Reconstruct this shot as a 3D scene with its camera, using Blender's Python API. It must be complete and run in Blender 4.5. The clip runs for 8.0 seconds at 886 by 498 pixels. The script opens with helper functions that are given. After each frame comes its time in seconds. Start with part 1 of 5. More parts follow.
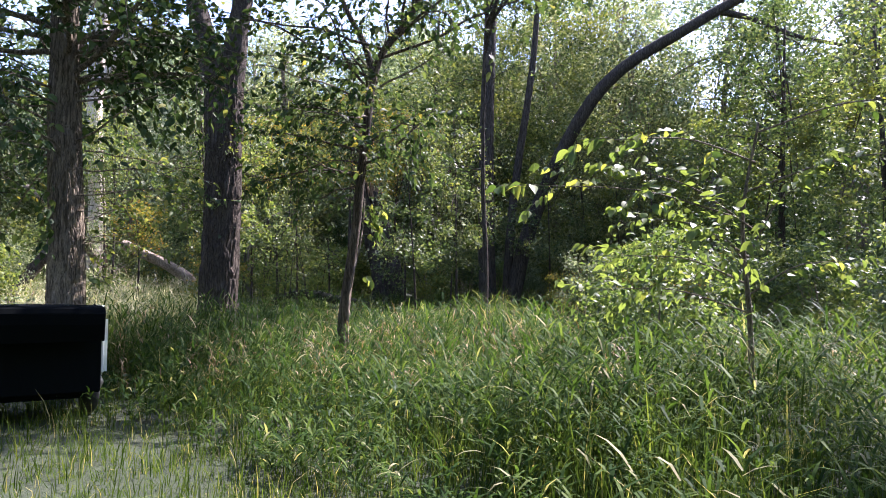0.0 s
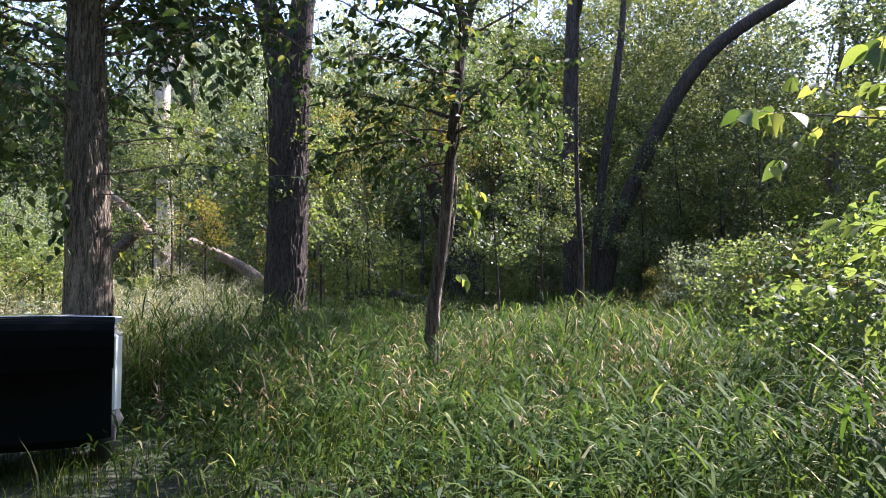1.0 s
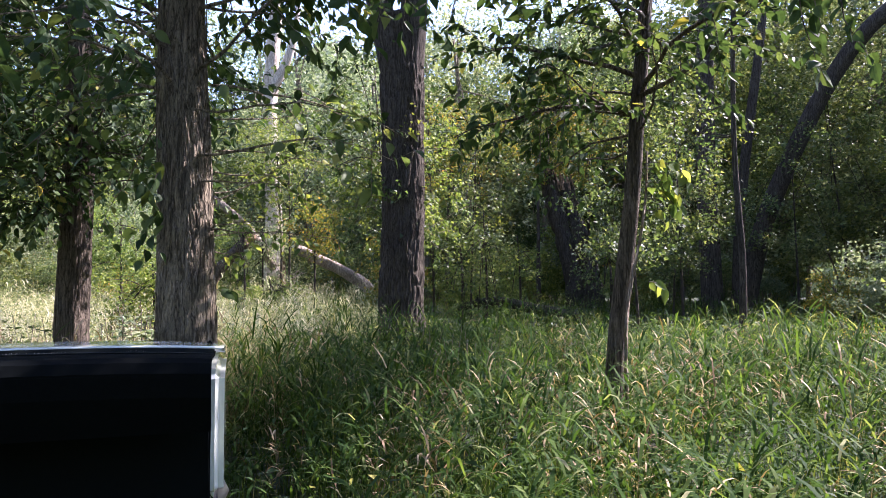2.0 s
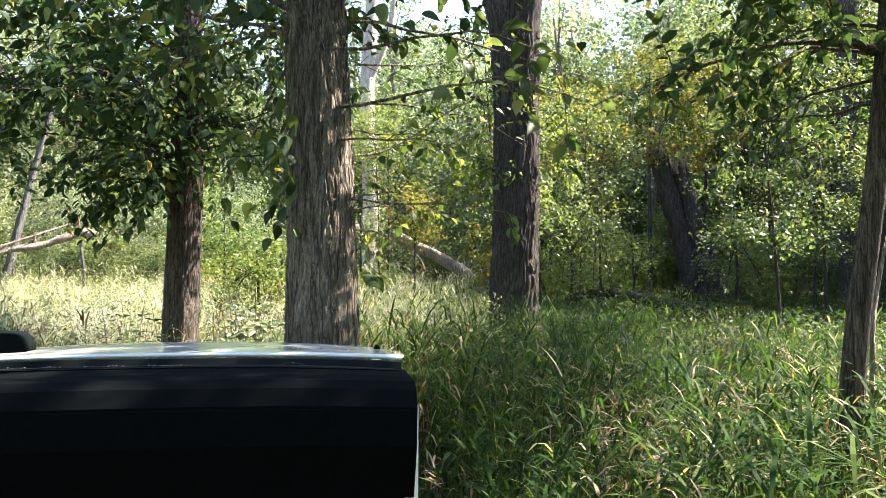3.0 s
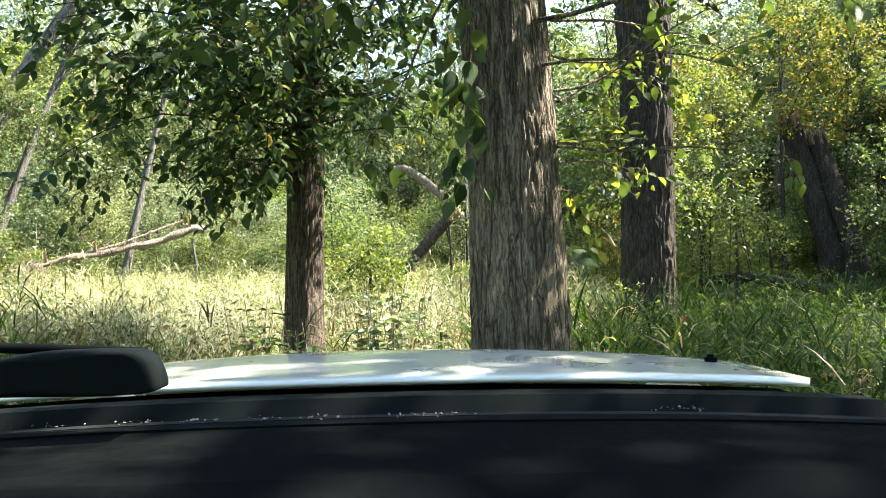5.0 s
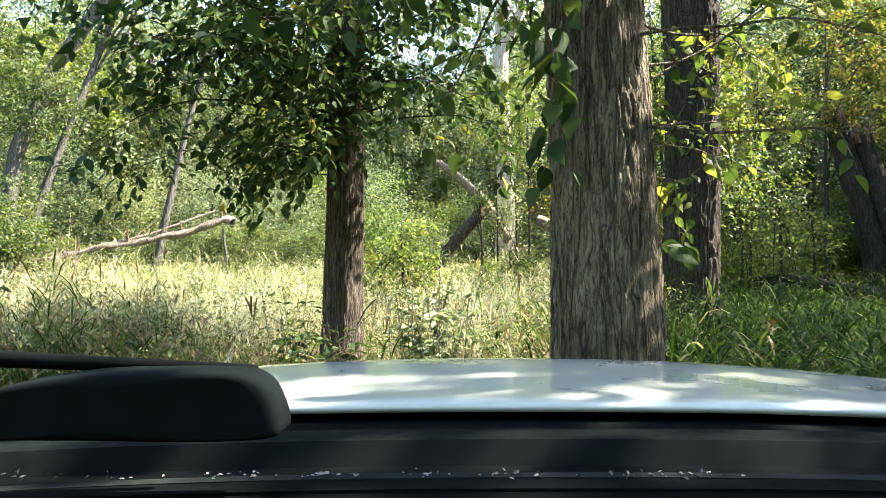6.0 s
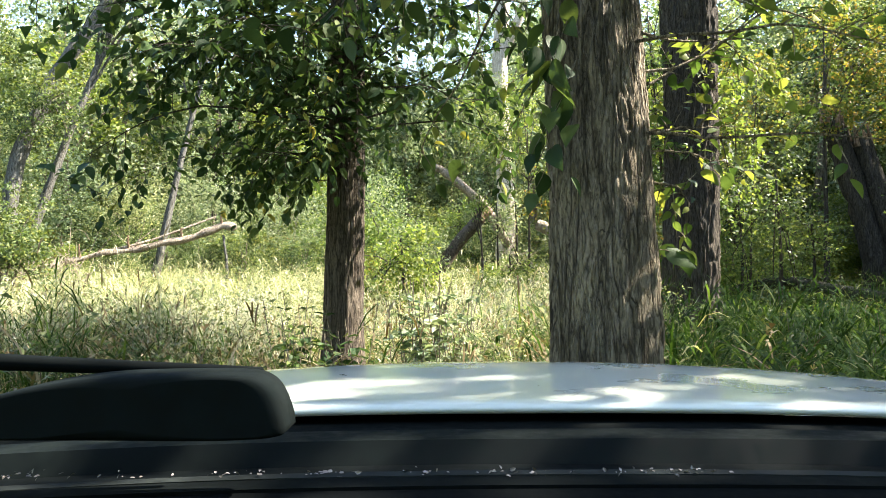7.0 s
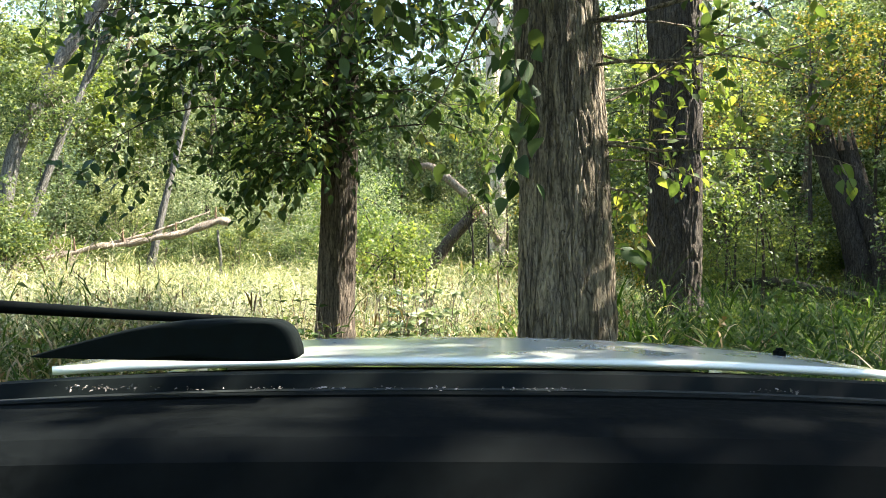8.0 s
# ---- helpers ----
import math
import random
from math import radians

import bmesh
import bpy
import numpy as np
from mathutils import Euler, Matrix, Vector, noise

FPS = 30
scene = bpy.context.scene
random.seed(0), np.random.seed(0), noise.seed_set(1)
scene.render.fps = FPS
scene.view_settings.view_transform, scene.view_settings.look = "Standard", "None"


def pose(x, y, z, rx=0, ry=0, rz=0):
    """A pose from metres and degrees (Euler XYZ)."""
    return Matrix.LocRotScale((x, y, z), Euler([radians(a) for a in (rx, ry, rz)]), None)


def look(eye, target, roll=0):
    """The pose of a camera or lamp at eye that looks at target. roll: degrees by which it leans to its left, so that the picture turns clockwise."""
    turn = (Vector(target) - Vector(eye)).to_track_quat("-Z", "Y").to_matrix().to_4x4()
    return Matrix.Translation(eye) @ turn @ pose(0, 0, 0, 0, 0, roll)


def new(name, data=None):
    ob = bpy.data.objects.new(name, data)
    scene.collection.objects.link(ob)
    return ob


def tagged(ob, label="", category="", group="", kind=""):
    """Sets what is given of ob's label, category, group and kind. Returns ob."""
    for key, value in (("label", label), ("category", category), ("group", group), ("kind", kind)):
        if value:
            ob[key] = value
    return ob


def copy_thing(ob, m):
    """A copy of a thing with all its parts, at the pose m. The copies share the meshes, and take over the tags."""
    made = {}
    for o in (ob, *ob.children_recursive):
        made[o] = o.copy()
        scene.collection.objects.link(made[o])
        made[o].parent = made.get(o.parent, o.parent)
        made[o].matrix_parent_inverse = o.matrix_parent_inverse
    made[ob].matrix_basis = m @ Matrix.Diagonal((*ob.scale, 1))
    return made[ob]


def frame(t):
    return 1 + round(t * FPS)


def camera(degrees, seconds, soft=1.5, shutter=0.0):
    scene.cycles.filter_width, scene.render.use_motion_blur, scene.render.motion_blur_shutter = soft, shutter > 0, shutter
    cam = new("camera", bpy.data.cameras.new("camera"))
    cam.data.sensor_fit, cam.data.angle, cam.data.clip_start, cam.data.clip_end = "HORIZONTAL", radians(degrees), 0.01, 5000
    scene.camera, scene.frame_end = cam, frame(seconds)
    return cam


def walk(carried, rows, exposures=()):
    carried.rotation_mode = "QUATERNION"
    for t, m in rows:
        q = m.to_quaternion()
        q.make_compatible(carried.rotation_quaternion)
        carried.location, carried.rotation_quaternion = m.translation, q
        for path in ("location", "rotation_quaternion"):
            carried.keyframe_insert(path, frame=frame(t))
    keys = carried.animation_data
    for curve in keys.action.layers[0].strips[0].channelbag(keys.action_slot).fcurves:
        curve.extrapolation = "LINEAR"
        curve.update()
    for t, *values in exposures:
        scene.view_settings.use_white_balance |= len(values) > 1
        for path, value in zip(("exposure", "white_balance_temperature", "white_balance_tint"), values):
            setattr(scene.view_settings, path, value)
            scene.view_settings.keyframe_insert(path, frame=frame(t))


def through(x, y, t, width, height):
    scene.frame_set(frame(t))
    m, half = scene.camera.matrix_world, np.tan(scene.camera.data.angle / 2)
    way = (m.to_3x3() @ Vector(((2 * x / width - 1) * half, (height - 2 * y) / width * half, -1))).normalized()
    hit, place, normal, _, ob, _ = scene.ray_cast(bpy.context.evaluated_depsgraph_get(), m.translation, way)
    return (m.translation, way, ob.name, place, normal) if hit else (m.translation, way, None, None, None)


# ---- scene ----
cam = camera(64.3, 8.0, soft=0.8)
PATH = [
    (0, (0.000, 0.000, 1.555), (-0.000, 4.992, 1.833), 0.20),
    (0.5, (-0.271, 1.258, 1.586), (-0.491, 6.244, 1.883), 0.05),
    (1, (-0.656, 2.600, 1.610), (-1.129, 7.571, 1.864), -0.09),
    (1.5, (-1.144, 3.778, 1.621), (-1.937, 8.707, 1.908), -0.59),
    (1.7, (-1.412, 4.192, 1.651), (-2.357, 9.093, 1.956), -0.57),
    (2.8, (-2.708, 5.667, 1.645), (-4.341, 10.386, 1.897), -0.02),
    (3, (-2.927, 5.867, 1.642), (-4.666, 10.549, 1.881), 0.14),
    (3.5, (-3.398, 6.272, 1.617), (-5.385, 10.855, 1.843), -0.15),
    (4, (-3.810, 6.603, 1.597), (-5.992, 11.098, 1.776), -0.44),
    (4.5, (-4.043, 6.759, 1.591), (-6.340, 11.197, 1.755), -0.69),
    (4.7, (-4.082, 6.791, 1.587), (-6.396, 11.220, 1.750), -0.87),
    (5.8, (-4.423, 7.012, 1.582), (-6.876, 11.365, 1.778), -0.41),
    (6, (-4.535, 7.061, 1.578), (-7.028, 11.393, 1.725), 0.01),
    (6.5, (-4.501, 7.034, 1.583), (-6.991, 11.365, 1.786), -0.58),
    (7, (-4.517, 7.035, 1.578), (-7.011, 11.365, 1.761), -0.26),
    (7.5, (-4.431, 6.939, 1.567), (-6.899, 11.285, 1.730), 0.03),
    (8, (-4.237, 6.678, 1.558), (-6.688, 11.032, 1.722), 0.37),
]
walk(cam, [(t, look(eye, target, roll)) for t, eye, target, roll in PATH],
     exposures=[(0.0, 2.35, 5850, 34), (1.7, 2.35, 5850, 36), (2.8, 2.8, 6250, 22), (3.5, 3.08, 6450, 15), (4.5, 3.02, 6600, 12), (6.0, 2.88, 6650, 11), (8.0, 2.9, 6650, 11)])

# ---- light ----
SUN_TO = Vector((0.74, 0.62, 1.08)).normalized()
world = bpy.data.worlds.new("sky")
scene.world = world
world.use_nodes = True
wn = world.node_tree
sky = wn.nodes.new("ShaderNodeTexSky")
sky.sky_type = "NISHITA"
sky.sun_disc = False
sky.sun_elevation = math.asin(SUN_TO.z)
sky.sun_rotation = math.atan2(SUN_TO.x, SUN_TO.y)
sky.air_density, sky.dust_density = 1.0, 0.7
wn.links.new(sky.outputs[0], wn.nodes["Background"].inputs[0])
wn.nodes["Background"].inputs[1].default_value = 0.115
sun = new("sun", bpy.data.lights.new("sun", "SUN"))
sun.data.energy, sun.data.angle, sun.data.color = 5.0, radians(0.6), (1.0, 0.95, 0.86)
sun.matrix_world = look((0, 0, 40), Vector((0, 0, 40)) - SUN_TO)


# ---- materials ----
def material(name):
    m = bpy.data.materials.new(name)
    m.use_nodes = True
    nt = m.node_tree
    return m, nt, nt.nodes["Principled BSDF"]


def node(nt, kind, **values):
    n = nt.nodes.new("ShaderNode" + kind)
    for key, value in values.items():
        n.inputs[key.replace("_", " ")].default_value = value
    return n


def ramp(nt, source, stops):
    r = nt.nodes.new("ShaderNodeValToRGB")
    while len(r.color_ramp.elements) < len(stops):
        r.color_ramp.elements.new(0.5)
    for e, (at, colour) in zip(r.color_ramp.elements, stops):
        e.position, e.color = at, (*colour, 1)
    nt.links.new(source, r.inputs[0])
    return r.outputs[0]


def blend(nt, kind, fac, a, b):
    n = nt.nodes.new("ShaderNodeMix")
    n.data_type, n.blend_type = "RGBA", kind
    for socket, value in ((n.inputs[0], fac), (n.inputs[6], a), (n.inputs[7], b)):
        if hasattr(value, "is_output"):
            nt.links.new(value, socket)
        elif isinstance(value, tuple):
            socket.default_value = (*value, 1)
        else:
            socket.default_value = value
    return n.outputs[2]


def coords(nt, scale=(1, 1, 1)):
    g = nt.nodes.new("ShaderNodeTexCoord")
    mp = nt.nodes.new("ShaderNodeMapping")
    mp.inputs["Scale"].default_value = scale
    nt.links.new(g.outputs["Object"], mp.inputs[0])
    return mp.outputs[0]


def noise_tex(nt, vec, scale, detail=4.0, rough=0.55):
    n = node(nt, "TexNoise", Scale=scale, Detail=detail, Roughness=rough)
    nt.links.new(vec, n.inputs["Vector"])
    return n.outputs[0]


def bump(nt, height, strength, distance, bsdf):
    b = node(nt, "Bump", Strength=strength, Distance=distance)
    nt.links.new(height, b.inputs["Height"])
    nt.links.new(b.outputs[0], bsdf.inputs["Normal"])


def leaf_material(name, stops, through=0.4, gloss=0.35, patch=None, single=False, glow=(1.3, 1.3, 0.7)):
    """Thin leaf: coloured leaf by leaf, shining through in the sun; patch: a second tint in larger areas."""
    m, nt, bsdf = material(name)
    geo = nt.nodes.new("ShaderNodeNewGeometry")
    info = nt.nodes.new("ShaderNodeObjectInfo")
    col = ramp(nt, info.outputs["Random"] if single else geo.outputs["Random Per Island"], stops)
    tint = ramp(nt, info.outputs["Random"], [(0.0, (0.75, 0.85, 0.8)), (0.5, (1, 1, 1)), (1.0, (1.2, 1.1, 0.8))])
    col = blend(nt, "MULTIPLY", 1.0, col, tint)
    if patch:
        big = noise_tex(nt, coords(nt), 0.35, 3.0)
        mask = ramp(nt, big, [(0.52, (0, 0, 0)), (0.68, (1, 1, 1))])
        col = blend(nt, "MIX", mask, col, patch)
    vein = noise_tex(nt, coords(nt), 28.0, 3.0)
    col = blend(nt, "MULTIPLY", 0.5, col, ramp(nt, vein, [(0.3, (0.7, 0.7, 0.7)), (0.7, (1.2, 1.2, 1.2))]))
    nt.links.new(col, bsdf.inputs["Base Color"])
    bsdf.inputs["Roughness"].default_value = 0.55
    bsdf.inputs["Specular IOR Level"].default_value = gloss
    tr = nt.nodes.new("ShaderNodeBsdfTranslucent")
    nt.links.new(blend(nt, "MULTIPLY", 1.0, col, glow), tr.inputs[0])
    mix = nt.nodes.new("ShaderNodeMixShader")
    mix.inputs[0].default_value = through
    nt.links.new(bsdf.outputs[0], mix.inputs[1])
    nt.links.new(tr.outputs[0], mix.inputs[2])
    nt.links.new(mix.outputs[0], nt.nodes["Material Output"].inputs[0])
    return m


def bark_material(name, dark, light, lichen=(0.3, 0.31, 0.24), grain=1.0):
    """Fissured bark: flat ridges between dark cracks that wander up the trunk, with fine grain and lichen."""
    m, nt, bsdf = material(name)

    def fissures(scale, flat, thin, wide, depth):
        """Cracks along the contours of stretched noise: they run up the trunk, part and meet again."""
        tex = node(nt, "TexNoise", Scale=scale * grain, Detail=3.2, Roughness=0.52, Distortion=0.4)
        nt.links.new(coords(nt, (1, 1, flat)), tex.inputs["Vector"])
        away = nt.nodes.new("ShaderNodeMath")
        away.operation = "SUBTRACT"
        nt.links.new(tex.outputs[0], away.inputs[0])
        away.inputs[1].default_value = 0.5
        size = nt.nodes.new("ShaderNodeMath")
        size.operation = "ABSOLUTE"
        nt.links.new(away.outputs[0], size.inputs[0])
        return ramp(nt, size.outputs[0], [(0.0, (depth,) * 3), (thin, (0.5 + 0.5 * depth,) * 3), (wide, (1, 1, 1))])

    plates = blend(nt, "MULTIPLY", 1.0, fissures(16.0, 0.09, 0.026, 0.085, 0.04), fissures(44.0, 0.16, 0.025, 0.08, 0.35))
    tone = noise_tex(nt, coords(nt, (1, 1, 0.2)), 22.0 * grain, 2.0)
    fine = noise_tex(nt, coords(nt, (1, 1, 0.35)), 95 * grain, 6.0, 0.7)
    big = noise_tex(nt, coords(nt, (1, 1, 0.4)), 2.6, 5.0, 0.6)
    col = blend(nt, "MIX", plates, dark, light)
    col = blend(nt, "MULTIPLY", 0.35, col, ramp(nt, tone, [(0.3, (0.6, 0.6, 0.6)), (0.7, (1.35, 1.33, 1.3))]))
    col = blend(nt, "MULTIPLY", 0.7, col, ramp(nt, fine, [(0.3, (0.5, 0.5, 0.5)), (0.7, (1.4, 1.38, 1.35))]))
    col = blend(nt, "MULTIPLY", 0.5, col, ramp(nt, big, [(0.32, (0.55, 0.52, 0.5)), (0.68, (1.25, 1.25, 1.25))]))
    spots = noise_tex(nt, coords(nt, (1, 1, 0.6)), 7.0, 7.0, 0.7)
    col = blend(nt, "MIX", ramp(nt, spots, [(0.58, (0, 0, 0)), (0.7, (0.45, 0.45, 0.45))]), col, lichen)
    nt.links.new(col, bsdf.inputs["Base Color"])
    bsdf.inputs["Roughness"].default_value = 0.9
    bsdf.inputs["Specular IOR Level"].default_value = 0.15
    both = nt.nodes.new("ShaderNodeMath")
    both.operation = "MULTIPLY_ADD"
    nt.links.new(fine, both.inputs[0])
    both.inputs[1].default_value = 0.7
    nt.links.new(plates, both.inputs[2])
    bump(nt, both.outputs[0], 1.0, 0.02 / grain, bsdf)
    return m


def plain(name, colour, rough, metal=0.0, coat=0.0, spots=0.12, scale=9.0, gloss=0.5):
    m, nt, bsdf = material(name)
    n = noise_tex(nt, coords(nt), scale, 6.0)
    lo, hi = (tuple(c * k for c in colour) for k in (1 - spots, 1 + spots))
    nt.links.new(ramp(nt, n, [(0.3, lo), (0.7, hi)]), bsdf.inputs["Base Color"])
    nt.links.new(ramp(nt, n, [(0.3, (rough * 0.8,) * 3), (0.7, (min(1, rough * 1.25),) * 3)]), bsdf.inputs["Roughness"])
    bsdf.inputs["Metallic"].default_value = metal
    bsdf.inputs["Specular IOR Level"].default_value = gloss
    bsdf.inputs["Coat Weight"].default_value = coat
    bsdf.inputs["Coat Roughness"].default_value = 0.06
    return m


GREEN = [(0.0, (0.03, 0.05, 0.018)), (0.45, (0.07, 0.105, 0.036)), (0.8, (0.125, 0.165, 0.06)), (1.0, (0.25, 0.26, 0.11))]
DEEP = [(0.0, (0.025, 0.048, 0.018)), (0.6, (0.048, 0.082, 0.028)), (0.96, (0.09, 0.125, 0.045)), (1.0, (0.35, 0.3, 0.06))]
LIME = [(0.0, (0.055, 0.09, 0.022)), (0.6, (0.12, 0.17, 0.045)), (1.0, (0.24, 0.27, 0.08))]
PALE = [(0.0, (0.07, 0.1, 0.05)), (0.6, (0.18, 0.22, 0.11)), (1.0, (0.37, 0.39, 0.24))]
RUST = [(0.0, (0.06, 0.1, 0.025)), (0.5, (0.13, 0.15, 0.04)), (0.85, (0.28, 0.23, 0.05)), (1.0, (0.36, 0.19, 0.06))]
STRAW = [(0.0, (0.06, 0.095, 0.035)), (0.35, (0.22, 0.26, 0.12)), (0.7, (0.52, 0.49, 0.32)), (1.0, (0.7, 0.64, 0.48))]
BLADE = [(0.0, (0.02, 0.043, 0.01)), (0.55, (0.044, 0.08, 0.018)), (0.93, (0.1, 0.14, 0.035)), (1.0, (0.36, 0.32, 0.18))]
leaf_mid = leaf_material("woodland leaf", GREEN, 0.45, 0.35, (0.15, 0.16, 0.03))
leaf_deep = leaf_material("mulberry leaf", DEEP, 0.38, 0.12)
leaf_lime = leaf_material("sunlit young leaf", LIME, 0.48, 0.3, glow=(1.3, 1.3, 0.75))
# lime and green versions of one leaf: sun and shade put into the colour
leaf_sunlit = leaf_material("large sunlit leaf", LIME, 0.48, 0.3, single=True)
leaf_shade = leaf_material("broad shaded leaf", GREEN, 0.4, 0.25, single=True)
leaf_ivy = leaf_material("vine leaf", DEEP[:3], 0.32, 0.15, single=True)
leaf_pale = leaf_material("pale cottonwood leaf", PALE, 0.45, 0.35, glow=(1.2, 1.25, 0.9))
leaf_nettle = leaf_material("pale nettle leaf", PALE, 0.3, 0.6, glow=(1.1, 1.2, 0.9))
leaf_rust = leaf_material("yellowing leaf", RUST, 0.4, 0.12)
blade_straw = leaf_material("meadow grass", STRAW, 0.45, 0.2, (0.6, 0.55, 0.39), glow=(1.1, 1.12, 0.88))
DRY = [(0.0, (0.12, 0.075, 0.035)), (0.6, (0.26, 0.18, 0.09)), (1.0, (0.45, 0.36, 0.22))]
blade_dry = leaf_material("dry brown stalk", DRY, 0.2, 0.2)
blade_green = leaf_material("shade grass", BLADE, 0.45, 0.04, glow=(1.3, 1.3, 0.6))
bark_grey = bark_material("furrowed grey bark", (0.048, 0.04, 0.028), (0.285, 0.24, 0.168), (0.3, 0.28, 0.2))
bark_brown = bark_material("rough brown bark", (0.028, 0.022, 0.016), (0.165, 0.135, 0.102), (0.18, 0.165, 0.13))
bark_pale = bark_material("weathered pale grey bark", (0.045, 0.043, 0.037), (0.18, 0.175, 0.152), (0.2, 0.205, 0.165))
bark_dark = bark_material("dark fissured bark", (0.018, 0.015, 0.011), (0.098, 0.083, 0.063), (0.115, 0.11, 0.085))
bark_mossy = bark_material("dark mossy rotten bark", (0.015, 0.015, 0.01), (0.065, 0.068, 0.04), (0.05, 0.07, 0.03))
bark_young = bark_material("smooth young bark", (0.07, 0.06, 0.045), (0.24, 0.21, 0.16), (0.25, 0.26, 0.18), 2.0)
wood_pale = bark_material("bleached dead wood", (0.34, 0.27, 0.20), (0.76, 0.67, 0.55), (0.62, 0.54, 0.44))
wood_grey = bark_material("weathered grey-brown wood", (0.1, 0.078, 0.055), (0.4, 0.335, 0.26), (0.36, 0.32, 0.26))
wood_brown = bark_material("rotting red-brown wood", (0.07, 0.045, 0.03), (0.38, 0.26, 0.17), (0.4, 0.3, 0.2))


def ground_material():
    m, nt, bsdf = material("leaf litter and soil")
    v = coords(nt)
    a, b = noise_tex(nt, v, 0.6, 6.0), noise_tex(nt, v, 22.0, 6.0, 0.65)
    col = ramp(nt, b, [(0.3, (0.014, 0.012, 0.007)), (0.5, (0.026, 0.026, 0.012)), (0.72, (0.06, 0.048, 0.024))])
    col = blend(nt, "MIX", ramp(nt, a, [(0.25, (0.15, 0.15, 0.15)), (0.55, (0.85, 0.85, 0.85))]), col, (0.028, 0.042, 0.013))
    nt.links.new(col, bsdf.inputs["Base Color"])
    bsdf.inputs["Roughness"].default_value = 0.95
    bump(nt, b, 0.9, 0.05, bsdf)
    return m


soil = ground_material()
paint_white = plain("white car paint", (0.62, 0.65, 0.555), 0.3, 0.0, 1.0, 0.02, 3.0)
# blacker than such plastic is: the missing roof's shade is in the colour
plastic_grey = plain("shade-darkened grey plastic", (0.0042, 0.0062, 0.0058), 0.75, 0.0, 0.0, 0.3, 40.0, 0.05)
plastic_black = plain("black plastic trim", (0.003, 0.0042, 0.004), 0.9, 0.0, 0.0, 0.3, 30.0, 0.04)
rubber = plain("black rubber", (0.02, 0.02, 0.02), 0.8, 0.0, 0.0, 0.3, 30.0)
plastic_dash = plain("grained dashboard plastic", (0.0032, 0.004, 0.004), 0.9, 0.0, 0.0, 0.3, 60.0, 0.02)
metal_grey = plain("cast alloy", (0.5, 0.5, 0.52), 0.35, 1.0)
lamp_glass = plain("clear lamp lens", (0.75, 0.77, 0.8), 0.1, 0.0, 1.0)


# ---- mesh helpers ----
rng = np.random.default_rng(7)


class Geo:
    """Collects vertices and faces, and turns them into one mesh."""

    def __init__(self):
        self.v, self.loops, self.sizes, self.n = [], [], [], 0

    def add(self, verts, faces):
        """faces: an array of one size (n, 3) or (n, 4)."""
        faces = np.asarray(faces, dtype=np.int64)
        self.v.append(np.asarray(verts, dtype=np.float64).reshape(-1, 3))
        self.loops.append((faces + self.n).ravel())
        self.sizes.append(np.full(len(faces), faces.shape[1], dtype=np.int64))
        self.n += len(self.v[-1])
        return self

    def mesh(self, name, mat, smooth=False):
        me = bpy.data.meshes.new(name)
        v, loops, sizes = np.concatenate(self.v), np.concatenate(self.loops), np.concatenate(self.sizes)
        me.vertices.add(len(v))
        me.vertices.foreach_set("co", v.ravel())
        me.loops.add(len(loops))
        me.loops.foreach_set("vertex_index", loops)
        me.polygons.add(len(sizes))
        me.polygons.foreach_set("loop_start", np.concatenate([[0], np.cumsum(sizes)[:-1]]))
        me.polygons.foreach_set("use_smooth", np.full(len(sizes), smooth))
        me.update(calc_edges=True)
        me.validate()
        me.materials.append(mat)
        return me


def unit(a):
    a = np.asarray(a, float)
    return a / np.maximum(np.linalg.norm(a, axis=-1, keepdims=True), 1e-9)


LEAF = np.array([(0, 0, 0), (0.5, 0, -0.06), (1, 0, -0.2), (0.2, 0.25, 0.05), (0.66, 0.25, 0.03), (0.2, -0.25, 0.05), (0.66, -0.25, 0.03)])
LEAF_Q, LEAF_T = np.array([(0, 1, 4, 3), (0, 5, 6, 1)]), np.array([(1, 2, 4), (1, 6, 2)])
CHIP = np.array([(0, 0, 0), (0.62, 0.42, 0.06), (0.95, -0.3, -0.06)])


def broad_leaf():
    """One ovate leaf with a pointed tip, folded along its midrib and drooping."""
    u = np.array([0.0, 0.08, 0.22, 0.42, 0.62, 0.8, 0.92, 1.0])
    w = np.array([0.02, 0.17, 0.27, 0.28, 0.21, 0.11, 0.04, 0.0])
    rows = [np.stack([u - 0.04 * abs(k) * (u < 0.1), k * w, 0.12 * np.abs(k) * w * 2 - 0.22 * u**2], -1) for k in (-1, 0, 1)]
    v = np.concatenate(rows)
    n = len(u)
    i = np.arange(n - 1)
    return Geo().add(v, np.concatenate([np.stack([r * n + i, r * n + i + 1, (r + 1) * n + i + 1, (r + 1) * n + i], -1) for r in (0, 1)]))


class LeafBag:
    """Collects single leaves, each of which becomes an object of its own."""

    def __init__(self):
        self.poses = []

    def plant(self, name, mat, parent):
        """Up to 300 leaves stand alone; those past that are joined."""
        one = broad_leaf()
        me = one.mesh(name, mat, True)
        first, rest = self.poses[:300], self.poses[300:]
        for m in first:
            part(name, me, mat, parent).matrix_basis = m
        if rest:
            many, v = Geo(), np.hstack([one.v[0], np.ones((len(one.v[0]), 1))])
            for m in rest:
                many.add((v @ np.array(m).T)[:, :3], one.loops[0].reshape(-1, 4))
            part("foliage", many, mat, parent, smooth=True, kind="stuff")


